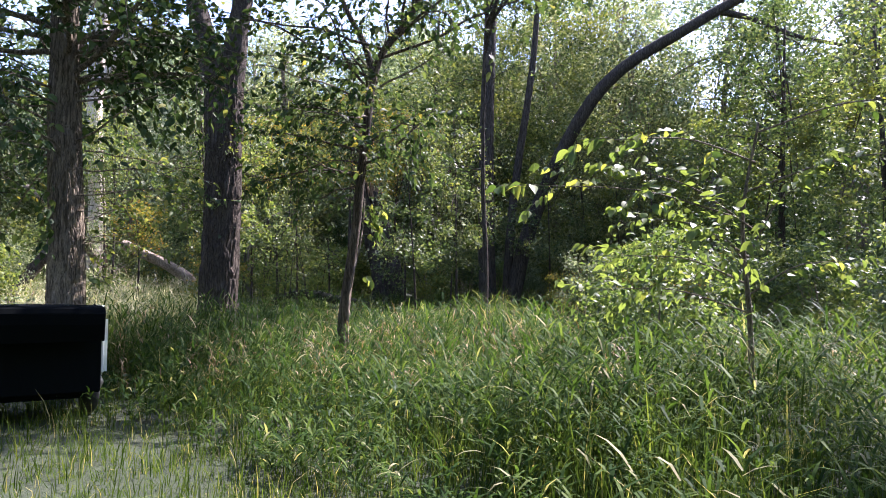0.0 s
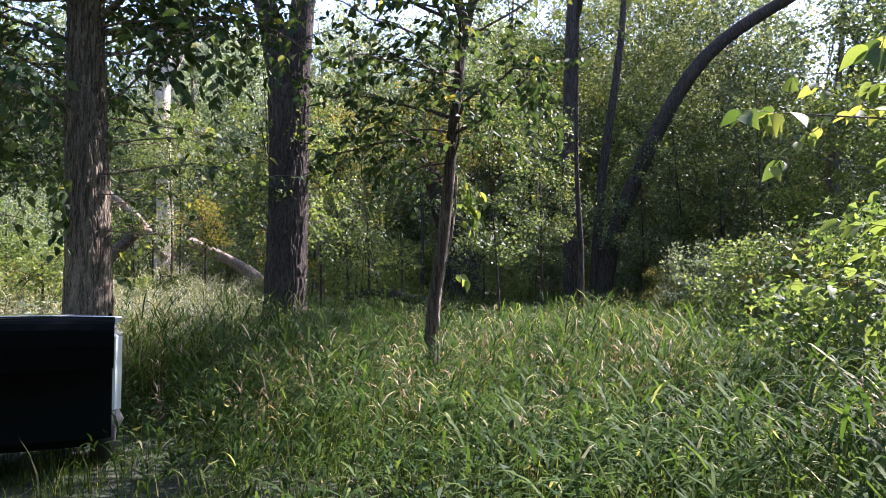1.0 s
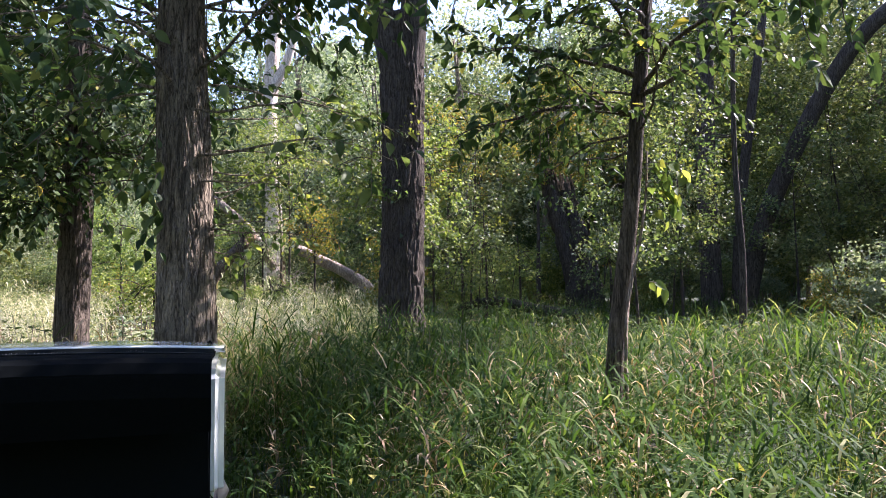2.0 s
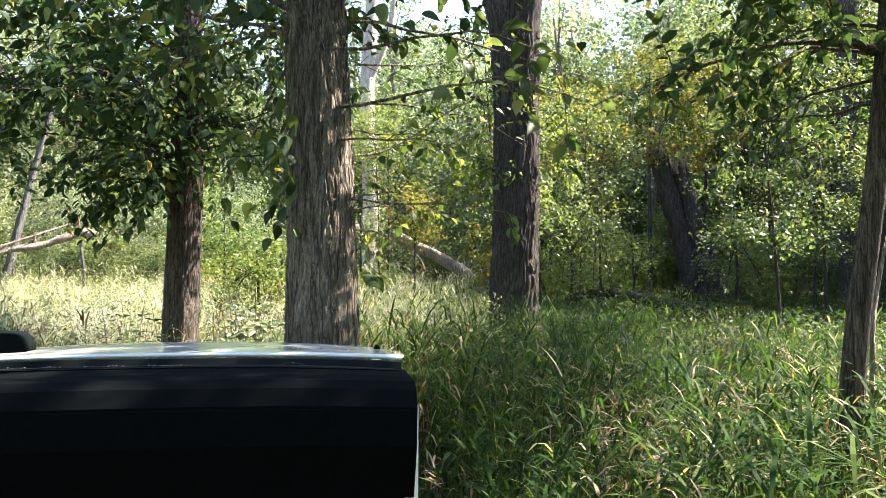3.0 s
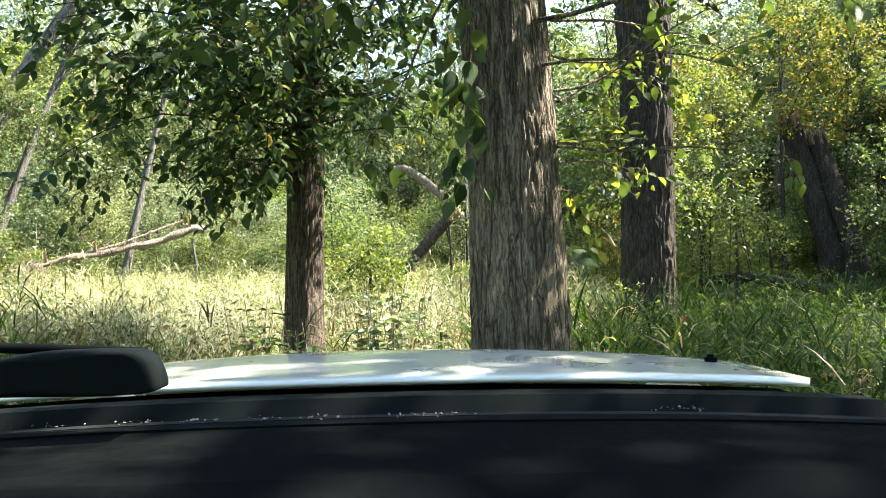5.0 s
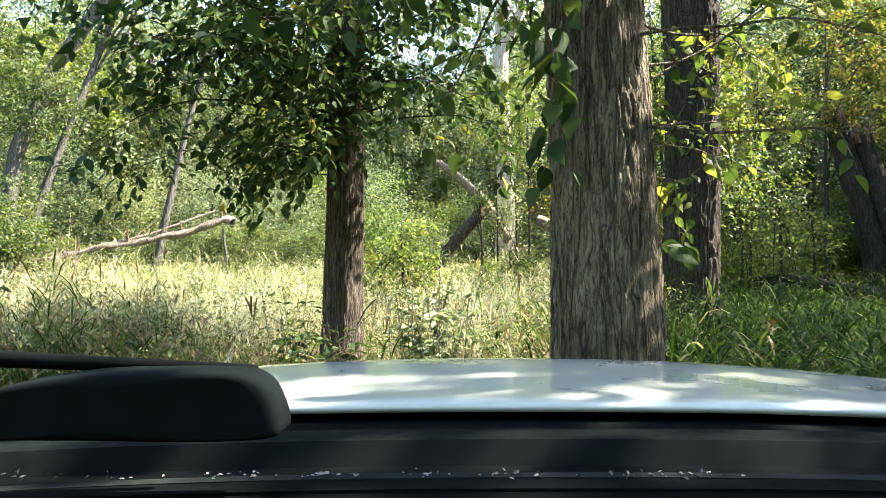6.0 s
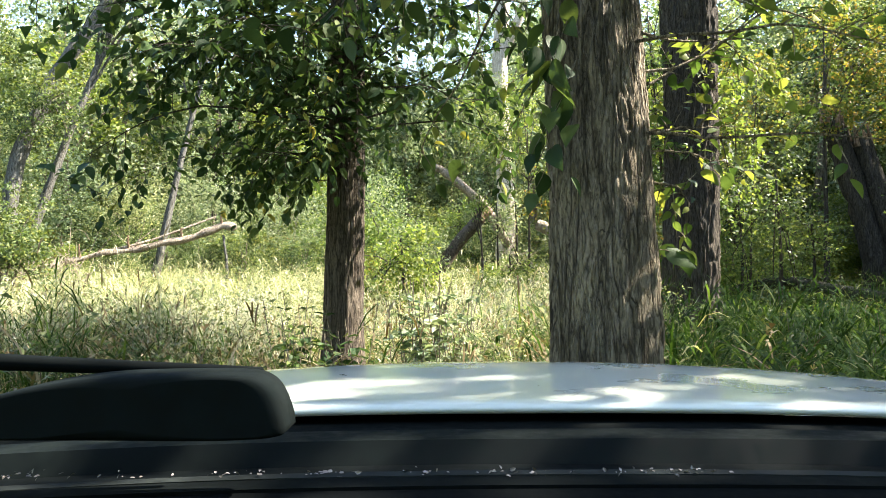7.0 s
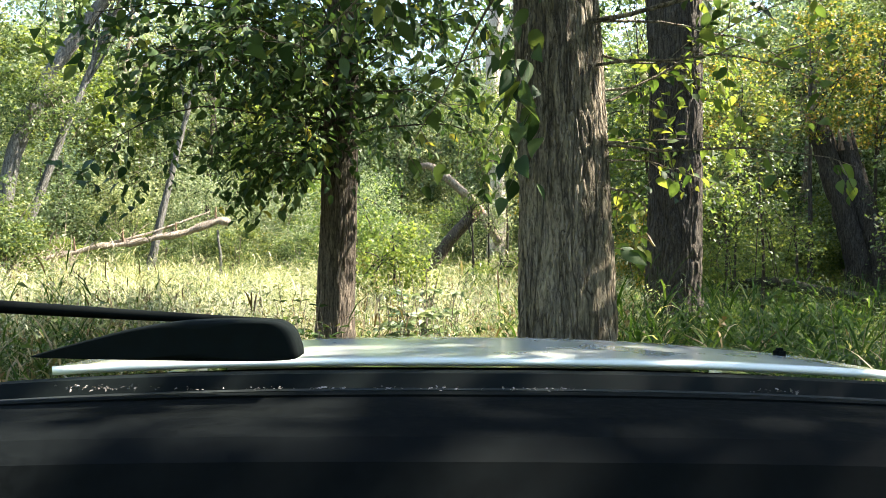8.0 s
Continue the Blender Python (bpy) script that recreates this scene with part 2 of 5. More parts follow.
def add_leaves(geo, at, axis, size, fine=True, wide=1.0):
    """Leaves that start at the given places and point along axis, each turned at random about it but mostly face up."""
    n = len(at)
    axis = unit(axis)
    up = unit(np.array([0, 0, 1.0]) + rng.normal(0, 0.55 if fine else 0.95, (n, 3)))
    side = unit(np.cross(up, axis))
    up = np.cross(axis, side)
    if isinstance(geo, LeafBag):
        for p, a, b, c, s in zip(at, axis, side, up, np.broadcast_to(size, (n,))):
            m = Matrix([(a[i] * s, b[i] * s, c[i] * s, p[i]) for i in range(3)] + [(0, 0, 0, 1)])
            geo.poses.append(m)
        return geo
    shape = (LEAF if fine else CHIP) * (1, wide, 1)
    s = np.broadcast_to(size, (n,))[:, None, None]
    v = at[:, None] + s * (shape[None, :, :1] * axis[:, None] + shape[None, :, 1:2] * side[:, None] + shape[None, :, 2:] * up[:, None])
    k = len(shape)
    base = (np.arange(n) * k)[:, None, None]
    if fine:
        first = geo.n
        geo.add(v, (base + LEAF_Q).reshape(-1, 4))
        geo.loops.append((base + LEAF_T).ravel() + first)
        geo.sizes.append(np.full(2 * n, 3, dtype=np.int64))
    else:
        geo.add(v, (base + np.array([(0, 2, 1)])).reshape(-1, 3))
    return geo


def smooth_path(points, n):
    """A smooth curve of n points through the given ones."""
    p = np.asarray(points, float)
    p = np.vstack([2 * p[0] - p[1], p, 2 * p[-1] - p[-2]])
    u = np.linspace(0, len(p) - 3 - 1e-6, n)
    i, f = u.astype(int), (u % 1)[:, None]
    a, b, c, d = p[i], p[i + 1], p[i + 2], p[i + 3]
    return 0.5 * (2 * b + (c - a) * f + (2 * a - 5 * b + 4 * c - d) * f**2 + (3 * b - a - 3 * c + d) * f**3)


def tube(geo, path, radii, sides=8, rough=None):
    """A tapered tube along a path, closed at its end; rough(angle, along): the relief on its radius."""
    path = np.asarray(path, float)
    n = len(path)
    radii = np.broadcast_to(radii, (n,))
    t = unit(np.gradient(path, axis=0))
    ref = np.array([1.0, 0, 0]) if abs(t[0, 2]) > 0.7 else np.array([0, 0, 1.0])
    a = unit(np.cross(t, ref))
    b = np.cross(t, a)
    ang = np.linspace(0, 2 * np.pi, sides, endpoint=False)
    along = np.concatenate([[0], np.cumsum(np.linalg.norm(np.diff(path, axis=0), axis=1))])
    r = radii[:, None] * np.ones(sides)
    if rough is not None:
        r = r + rough(ang[None, :] + 0 * along[:, None], along[:, None] + 0 * ang[None, :], radii[:, None])
    v = path[:, None] + r[..., None] * (np.cos(ang)[None, :, None] * a[:, None] + np.sin(ang)[None, :, None] * b[:, None])
    v = np.vstack([v.reshape(-1, 3), path[-1] + t[-1] * radii[-1] * 0.5])
    i, j = np.meshgrid(np.arange(n - 1), np.arange(sides), indexing="ij")
    k = (j + 1) % sides
    geo.add(v, np.stack([i * sides + j, i * sides + k, (i + 1) * sides + k, (i + 1) * sides + j], -1).reshape(-1, 4))
    tip = geo.n - 1
    first = geo.n - len(v) + (n - 1) * sides
    jj = np.arange(sides)
    geo.loops.append(np.stack([first + jj, first + (jj + 1) % sides, np.full(sides, tip)], -1).ravel())
    geo.sizes.append(np.full(sides, 3, dtype=np.int64))
    return geo


def furrows(depth, count, seed=0.0, twist=0.25):
    """Relief of deeply furrowed bark: plates between wandering cracks."""
    def rough(ang, along, radius):
        out = np.zeros(ang.shape)
        size = count / (2 * math.pi)
        rate = size / float(np.mean(radius)) * 0.13
        for i in range(ang.shape[0]):
            for j in range(ang.shape[1]):
                z = along[i, j]
                w = noise.noise((math.cos(ang[i, j]) * 2 + seed, math.sin(ang[i, j]) * 2, z * 1.3))
                a = ang[i, j] + twist * w + 0.05 * z
                p = (math.cos(a) * size + seed, math.sin(a) * size, z * rate + 0.8 * w)
                d = noise.voronoi(p)[0]
                q = noise.noise((p[0] * 2.2, p[1] * 2.2, p[2] * 2.2))
                out[i, j] = depth * (1.5 * min((d[1] - d[0]) * 2.4, 1.0) - 1.0 + 0.35 * q)
        return out
    return rough


def part(name, geo, mat, parent, label="", smooth=False, kind=""):
    """Links a Geo or a mesh as one mesh object under a thing or a part."""
    ob = new(name, geo.mesh(name, mat, smooth) if isinstance(geo, Geo) else geo)
    ob.parent = parent
    return tagged(ob, label=label, kind=kind)


def thing(name, label, category, at=(0, 0, 0), turn=0.0, group=""):
    ob = new(name)
    ob.empty_display_size = 0.2
    ob.matrix_world = pose(*at, 0, 0, turn)
    return tagged(ob, label=label, category=category, group=group)


# ---- ground ----
def rise(x, y):
    """Height of the ground: level where the car drives, rising gently into the meadow and the woods."""
    d = np.hypot(np.asarray(x, float) + 1, np.asarray(y, float) - 8)
    s = np.clip((d - 17) / 20, 0, 1)
    wave = 0.05 * np.sin(0.7 * np.asarray(x) + 1.3) * np.cos(0.55 * np.asarray(y)) * np.clip((d - 6) / 6, 0, 1)
    return 0.95 * s * s * (3 - 2 * s) + wave


def build_ground():
    rings = np.concatenate([np.linspace(0.4, 45, 75), np.geomspace(48, 1500, 22)])
    spokes = 120
    ang = np.linspace(0, 2 * np.pi, spokes, endpoint=False)
    x = -1 + rings[:, None] * np.cos(ang)
    y = 8 + rings[:, None] * np.sin(ang)
    v = np.stack([x, y, rise(x, y)], -1).reshape(-1, 3)
    i, j = np.meshgrid(np.arange(len(rings) - 1), np.arange(spokes), indexing="ij")
    k = (j + 1) % spokes
    g = Geo().add(v, np.stack([i * spokes + j, (i + 1) * spokes + j, (i + 1) * spokes + k, i * spokes + k], -1).reshape(-1, 4))
    jj = np.arange(spokes)
    g.add(np.vstack([v[:spokes], [(-1, 8, 0)]]), np.stack([jj, (jj + 1) % spokes, np.full(spokes, spokes)], -1))
    tagged(new("ground", g.mesh("ground", soil, True)), "soft soil with leaf litter under the grass", "ground", kind="structure")


build_ground()

# the lane that the car takes, as a polyline in plan
LANE = np.array([(0.6, -3.0), (0.0, 0.0), (-0.6, 2.6), (-1.5, 4.4), (-3.0, 6.0), (-4.7, 7.4), (-5.4, 8.8)])


def off_lane(x, y):
    p = np.stack([x, y], -1)
    best = np.full(len(p), 99.0)
    for a, b in zip(LANE[:-1], LANE[1:]):
        u = np.clip(((p - a) @ (b - a)) / ((b - a) @ (b - a)), 0, 1)
        best = np.minimum(best, np.linalg.norm(p - a - u[:, None] * (b - a), axis=1))
    return best


TRUNKS = np.array([(-5.54, 10.39), (-10.28, 14.42), (-7.81, 24.5), (-1.75, 12.6)])


def blades(name, label, mat, n, region, height, width, bend=0.5, heads=0.0, segs=3, per=14):
    """Grass as one mesh. region(n) gives places; height(x, y) gives the length of a blade."""
    tufts = max(8, n // per)
    cx, cy = region(tufts)
    which = rng.integers(0, tufts, n)
    tx, ty = rng.normal(0, 0.07, n), rng.normal(0, 0.07, n)
    x, y = cx[which] + tx, cy[which] + ty
    near = np.min(np.hypot(x[:, None] - TRUNKS[:, 0], y[:, None] - TRUNKS[:, 1]) - np.array([0.28, 0.27, 0.7, 0.12]), axis=1)
    keep = near > 0
    x, y, tx, ty, which = x[keep], y[keep], tx[keep], ty[keep], which[keep]
    n = len(x)
    h = height(x, y) * rng.uniform(0.5, 1.1, n) * rng.uniform(0.6, 1.25, tufts)[which]
    az = np.arctan2(ty, tx) + rng.normal(0, 0.6, n)
    lean = np.abs(rng.normal(0, bend, n)) + 0.06
    d = np.stack([np.cos(az), np.sin(az), 0 * az], -1)
    turn = az + np.pi / 2 + rng.normal(0, 0.5, n)
    side = np.stack([np.cos(turn), np.sin(turn), 0 * az], -1)
    w = width * rng.uniform(0.6, 1.4, n) * np.clip(h / 0.8, 0.5, 1.3)
    rows = []
    for k in range(segs + 1):
        f = k / segs
        th = lean * f * 1.25
        along = h * f * np.sin(th) * 0.9
        up = h * f * np.cos(np.minimum(th, 1.5))
        c = np.stack([x, y, rise(x, y) - 0.02], -1) + along[:, None] * d + up[:, None] * np.array([0, 0, 1.0])
        ww = (w * (1 - f) ** 0.6 * 0.5)[:, None]
        rows += [c] if k == segs else [c - side * ww, c + side * ww]
    v = np.stack(rows, 1)
    m = v.shape[1]
    base = (np.arange(n) * m)[:, None, None]
    quads = np.array([(2 * k, 2 * k + 1, 2 * k + 3, 2 * k + 2) for k in range(segs - 1)])
    g = Geo()
    g.add(v, (base + quads).reshape(-1, 4))
    g.loops.append((base + np.array([(m - 3, m - 2, m - 1)])).ravel())
    g.sizes.append(np.full(n, 3, dtype=np.int64))
    if heads:
        pick = rng.random(n) < heads
        tips, dirs = v[pick, -1], unit(v[pick, -1] - v[pick, -2])
        for _ in range(5):
            add_leaves(g, tips - dirs * rng.uniform(0, 0.16, (len(tips), 1)), dirs + rng.normal(0, 0.35, dirs.shape), rng.uniform(0.03, 0.07, len(tips)), False)
    ob = new(name, g.mesh(name, mat))
    return tagged(ob, label, "grass", kind="stuff")


def fan(b0, b1, r0, r1, power=1.0, centre=(-3.0, 6.0)):
    """Places in a sector: bearings to the left of +y in degrees, distances from the centre."""
    def region(n):
        b = np.radians(rng.uniform(b0, b1, n))
        r = (r0**2 + (r1**2 - r0**2) * rng.random(n) ** power) ** 0.5
        return centre[0] - r * np.sin(b), centre[1] + r * np.cos(b)
    return region


def patchy(x, y, s=0.9):
    return 0.5 + 0.25 * np.sin(s * x + 1.7 * np.sin(0.6 * s * y)) + 0.25 * np.sin(1.3 * s * y + 1.1 * np.cos(0.8 * s * x))


def tall(top):
    def height(x, y):
        lane = np.clip((off_lane(x, y) - 0.9) / 1.6, 0.45, 1)
        low = 1 - 0.65 * np.exp(-((x + 9.0) ** 2 + (y - 13.3) ** 2) / 3.6)
        return top * lane * low * (0.6 + 0.6 * patchy(x, y))
    return height


def rough_top(top):
    """Uneven growth: low hollows beside stands of tall stalks."""
    base = tall(top)

    def height(x, y):
        return base(x, y) * (0.45 + 0.85 * patchy(x, y, 2.3)) * np.clip(rng.lognormal(0, 0.25, len(x)), 0.45, 1.3)
    return height


def leafy_stems(name, label, mat, n, region, height, leaf=0.34, width=0.02, per=6, clump=5, droop=1.5):
    """Rank grass as one mesh: thin stems from which long blades arch out on all sides."""
    tufts = max(8, n // clump)
    cx, cy = region(tufts)
    which = rng.integers(0, tufts, n)
    x, y = cx[which] + rng.normal(0, 0.12, n), cy[which] + rng.normal(0, 0.12, n)
    near = np.min(np.hypot(x[:, None] - TRUNKS[:, 0], y[:, None] - TRUNKS[:, 1]) - np.array([0.34, 0.36, 0.85, 0.16]), axis=1)
    keep = (near > 0) & (off_lane(x, y) > 1.0)
    x, y = x[keep], y[keep]
    n = len(x)
    h = height(x, y) * rng.uniform(0.55, 1.15, n)
    lean = rng.normal(0, 0.22, (n, 2))
    foot = np.stack([x, y, rise(x, y) - 0.02], -1)
    top = foot + np.concatenate([lean * h[:, None], h[:, None]], 1)
    turn = rng.uniform(0, np.pi, n)
    side = np.stack([np.cos(turn), np.sin(turn), 0 * turn], -1) * 0.0035
    g = Geo()
    g.add(np.stack([foot - side, foot + side, top], 1), (np.arange(n) * 3)[:, None] + np.arange(3))
    m = n * per
    i = np.repeat(np.arange(n), per)
    f = rng.uniform(0.15, 1.0, m)
    base = foot[i] + (top[i] - foot[i]) * f[:, None]
    az = rng.uniform(0, 2 * np.pi, m)
    out = np.stack([np.cos(az), np.sin(az), 0 * az], -1)
    across = np.stack([-np.sin(az), np.cos(az), 0 * az], -1)
    tilt = rng.uniform(0.5, 1.25, m)
    length = leaf * rng.uniform(0.5, 1.25, m) * np.clip(h[i], 0.5, 1.2)
    fall = droop * rng.uniform(0.4, 1.2, m)
    p, rows = base, []
    for k, wide in enumerate((0.55, 1.0, 0.75, 0.0)):
        rows += [p] if k == 3 else [p - across * (0.5 * width * wide), p + across * (0.5 * width * wide)]
        a = tilt - fall * (k + 0.5) / 3
        p = p + (out * np.cos(a)[:, None] + np.array([0, 0, 1.0]) * np.sin(a)[:, None]) * (length / 3)[:, None]
    v = np.stack(rows, 1)
    at = (np.arange(m) * 7)[:, None, None]
    first = g.n
    g.add(v, (at + np.array([(0, 1, 3, 2), (2, 3, 5, 4)])).reshape(-1, 4))
    g.loops.append((at + np.array([(4, 5, 6)])).ravel() + first)
    g.sizes.append(np.full(m, 3, dtype=np.int64))
    return tagged(new(name, g.mesh(name, mat)), label, "grass", kind="stuff")


def ground_weeds(name, label, mat, n, region, top, size):
    """Low broad-leaved weeds in patches, as one mesh."""
    g = Geo()
    cx, cy = region(n // 26)
    which = rng.integers(0, len(cx), n)
    x, y = cx[which] + rng.normal(0, 0.16, n), cy[which] + rng.normal(0, 0.16, n)
    keep = (off_lane(x, y) > 1.0) & (np.hypot(x + 9.2, y - 13.3) > 1.5)
    x, y, which = x[keep], y[keep], which[keep]
    z = rise(x, y) + top * rng.uniform(0.4, 1.2, len(cx))[which] * rng.random(len(x)) ** 0.7
    axis = np.stack([rng.normal(0, 1, len(x)), rng.normal(0, 1, len(x)), rng.normal(0, 0.5, len(x))], -1)
    add_leaves(g, np.stack([x, y, z], -1), axis, size * rng.uniform(0.5, 1.3, len(x)), False, 0.5)
    tagged(new(name, g.mesh(name, mat)), label, "plants", kind="stuff")


blades("shade_grass", "tall green woodland grass in dappled shade", blade_green, 17000, fan(-75, 80, 1.0, 12.0), tall(0.8), 0.018, 1.0)
leafy_stems("reed_grass", "long arching rank grass beside the lane", blade_green, 5200, fan(-75, 30, 3.0, 13.0), tall(1.05), 0.42, 0.022, 6)
blades("lane_grass", "short trampled grass of the lane", blade_green, 18000, fan(0, 360, 0.1, 5.6), tall(0.75), 0.015, 1.0, 0.0, 2, 5)
blades("verge_grass", "short grass where the lane begins", blade_green, 20000, fan(-100, 100, 0.3, 6.5, centre=(0.3, 1.0)), tall(0.8), 0.016, 1.0, 0.0, 2, 4)
leafy_stems("verge_reeds", "arching broad-bladed grass along the lane", blade_green, 2600, fan(-60, 55, 2.0, 9.0, centre=(0.3, 1.0)), tall(1.0), 0.42, 0.022, 6)
blades("outer_grass", "low grass in the clearing where the lane comes in", blade_green, 16000, fan(45, 285, 3.0, 15.0, centre=(-1.0, 4.0)), tall(0.55), 0.04, 0.9, 0.0, 2, 5)
leafy_stems("meadow_green", "fresh green grass among the straw", blade_green, 3600, fan(18, 80, 5.0, 12.5), rough_top(1.1), 0.32, 0.014, 7)
blades("woodland_grass", "rank green grass under the trees", blade_green, 20000, fan(-60, 24, 10.0, 44.0), tall(1.0), 0.03, 1.1, 0.0, 2)
leafy_stems("woodland_reeds", "rank arching grass under the trees", blade_green, 4200, fan(-45, 24, 10.0, 32.0), tall(1.0), 0.45, 0.03, 6)
blades("meadow_grass", "sunlit tall meadow grass turning to straw", blade_straw, 15000, fan(21, 80, 9.5, 20.0), rough_top(1.0), 0.014, 1.1, 0.02)
leafy_stems("meadow_reeds", "tangled sunlit straw-coloured grass", blade_straw, 6500, fan(20, 80, 9.5, 24.0), rough_top(1.1), 0.28, 0.013, 7)
blades("dry_stalks", "dry brown stalks in the meadow", blade_dry, 5000, fan(20, 66, 6.0, 16.0), tall(1.1), 0.012, 0.4, 0.15, 3, 9)
leafy_stems("verge_straw", "dead brown blades among the green grass", blade_dry, 900, fan(-70, 25, 3.0, 13.0), tall(0.95), 0.34, 0.016, 6)
leafy_stems("dry_tangle", "tangled brown dead grass in the meadow", blade_dry, 1500, fan(26, 62, 5.5, 13.0), rough_top(1.2), 0.3, 0.016, 6)
blades("far_meadow_grass", "bright seeding meadow grass and weeds", blade_straw, 18000, fan(16, 80, 17.0, 42.0), rough_top(1.1), 0.026, 1.2, 0.03, 2, 9)
leafy_stems("far_meadow_reeds", "bleached tangled grass of the far meadow", blade_straw, 5000, fan(16, 80, 18.0, 40.0), rough_top(1.2), 0.4, 0.024, 6)
rng = np.random.default_rng(77)
leafy_stems("shaded_sedge", "deep green rank grass at the meadow's near edge", blade_green, 1500, fan(46, 64, 8.0, 11.5), rough_top(0.8), 0.32, 0.015, 7)


ground_weeds("shade_weeds", "low dark green broad-leaved weeds", leaf_deep, 22000, fan(-75, 30, 2.0, 16.0), 0.55, 0.1)
ground_weeds("meadow_weeds", "leafy sunlit weeds in the meadow", leaf_pale, 80000, fan(16, 78, 8.0, 40.0), 1.2, 0.1)
ground_weeds("woodland_weeds", "leafy green weeds under the trees", leaf_mid, 40000, fan(-50, 20, 11.0, 34.0), 0.9, 0.11)
ground_weeds("meadow_herbs", "dark leafy weeds standing in the meadow", leaf_mid, 12000, fan(28, 74, 6.0, 13.0), 0.95, 0.075)


# ---- trees ----
def spray(wood, leaf, start, direction, length, radius, size, droop=0.35, pitch=0.06, sides=5, fine=True):
    """A twig that droops, with leaves in two rows along it."""
    steps = 6
    p, d = np.array(start, float), unit(direction)
    pts = [p]
    for _ in range(steps):
        d = unit(d + np.array([0, 0, -droop / steps]) + rng.normal(0, 0.10, 3))
        p = p + d * length / steps
        pts.append(p)
    pts = np.array(pts)
    tube(wood, pts, np.linspace(radius, radius * 0.25, len(pts)), sides)
    n = max(3, int(length / pitch))
    f = np.linspace(0.15, 1.0, n)
    i = np.minimum((f * steps).astype(int), steps - 1)
    at = pts[i] + (pts[i + 1] - pts[i]) * (f * steps - i)[:, None]
    t = unit(pts[i + 1] - pts[i])
    s = unit(np.cross(t, np.array([0, 0, 1.0]))) * np.where(np.arange(n) % 2, 1, -1)[:, None]
    axis = 0.55 * t + 0.8 * s + np.array([0, 0, -0.45]) + rng.normal(0, 0.3, (n, 3))
    add_leaves(leaf, at + rng.normal(0, 0.012, at.shape), axis, size * rng.uniform(0.6, 1.2, n), fine)
    return pts


def bough(wood, leaf, start, direction, length, radius, twigs, size, droop=0.5, lift=0.0, twig=0.8, fine=True, bare=0.25, pitch=0.06):
    """A limb that carries side twigs."""
    steps = 9
    p, d = np.array(start, float), unit(direction)
    pts = [p]
    for k in range(steps):
        d = unit(d + np.array([0, 0, (lift if k < 4 else -droop) / steps * 1.6]) + rng.normal(0, 0.12, 3))
        p = p + d * length / steps
        pts.append(p)
    pts = np.array(pts)
    tube(wood, pts, np.linspace(radius, radius * 0.2, len(pts)), 6)
    for k in range(twigs):
        f = bare + (1 - bare) * (k + rng.random()) / twigs
        i = min(int(f * steps), steps - 1)
        at = pts[i] + (pts[i + 1] - pts[i]) * (f * steps - i)
        t = unit(pts[i + 1] - pts[i])
        out = unit(np.cross(t, rng.normal(0, 1, 3)))
        spray(wood, leaf, at, 0.6 * t + out + np.array([0, 0, 0.1]), twig * rng.uniform(0.5, 1.2), radius * 0.12 + 0.003, size, pitch=pitch, fine=fine)
    return pts


def cloud(leaf, n, centre, radii, size, clumps=40, spread=0.22, fine=False, hollow=0.35):
    """A crown of leaf clumps scattered in an ellipsoid, with gaps between them."""
    c = unit(rng.normal(0, 1, (clumps, 3))) * rng.uniform(hollow, 1.0, (clumps, 1)) ** 0.6
    which = rng.integers(0, clumps, n)
    at = c[which] + rng.normal(0, 1, (n, 3)) * spread * rng.uniform(0.5, 1.1, clumps)[which][:, None] * np.array([1, 1, 0.6])
    at = np.asarray(centre) + at * np.asarray(radii)
    at[:, 2] = np.maximum(at[:, 2], 0.05)
    axis = np.stack([rng.normal(0, 1, n), rng.normal(0, 1, n), rng.normal(-0.5, 0.5, n)], -1)
    add_leaves(leaf, at, axis, size * rng.uniform(0.6, 1.25, n), fine)
    return np.asarray(centre) + c * np.asarray(radii)


def limbs_to(wood, root, targets, radius, n):
    """Limbs that rise from the trunk to some of the crown's clumps."""
    for c in targets[rng.permutation(len(targets))[:n]]:
        f = rng.uniform(0.45, 0.98)
        a = np.asarray(root[0]) + (np.asarray(root[1]) - np.asarray(root[0])) * f
        mid = 0.5 * (a + c) + np.array([0, 0, 0.12 * np.linalg.norm(c - a)])
        tube(wood, smooth_path([a, mid, c], 7), np.linspace(radius * (1.1 - 0.6 * f), 0.012, 7), 5)


def forest_tree(name, label, height, crown, n, size, leaf, bark, radius, category="tree", clumps=60, low=0.3):
    """A woodland tree seen at some distance."""
    ob = thing(name, label, category, group="woodland trees")
    wood, leaves = Geo(), Geo()
    bend = rng.normal(0, 0.05 * height, 2)
    path = smooth_path([(0, 0, -0.2), (bend[0] * 0.3, bend[1] * 0.3, height * 0.35), (bend[0], bend[1], height * 0.9)], 14)
    tube(wood, path, radius * np.linspace(1.15, 0.22, 14), 9)
    mid = np.array([bend[0] * 0.6, bend[1] * 0.6, height * (low + (1.0 - low) * 0.52)])
    c = cloud(leaves, n, mid, (crown, crown, height * (1 - low) * 0.52), size, int(clumps * 1.5), 0.115)
    part("trunk", wood, bark, ob, smooth=True)
    boughs = Geo()
    limbs_to(boughs, (path[3], path[-1]), c, radius * 0.35, 12)
    part("limb", boughs, bark, ob, smooth=True, kind="stuff")
    part("crown", leaves, leaf, ob, kind="stuff")
    return ob


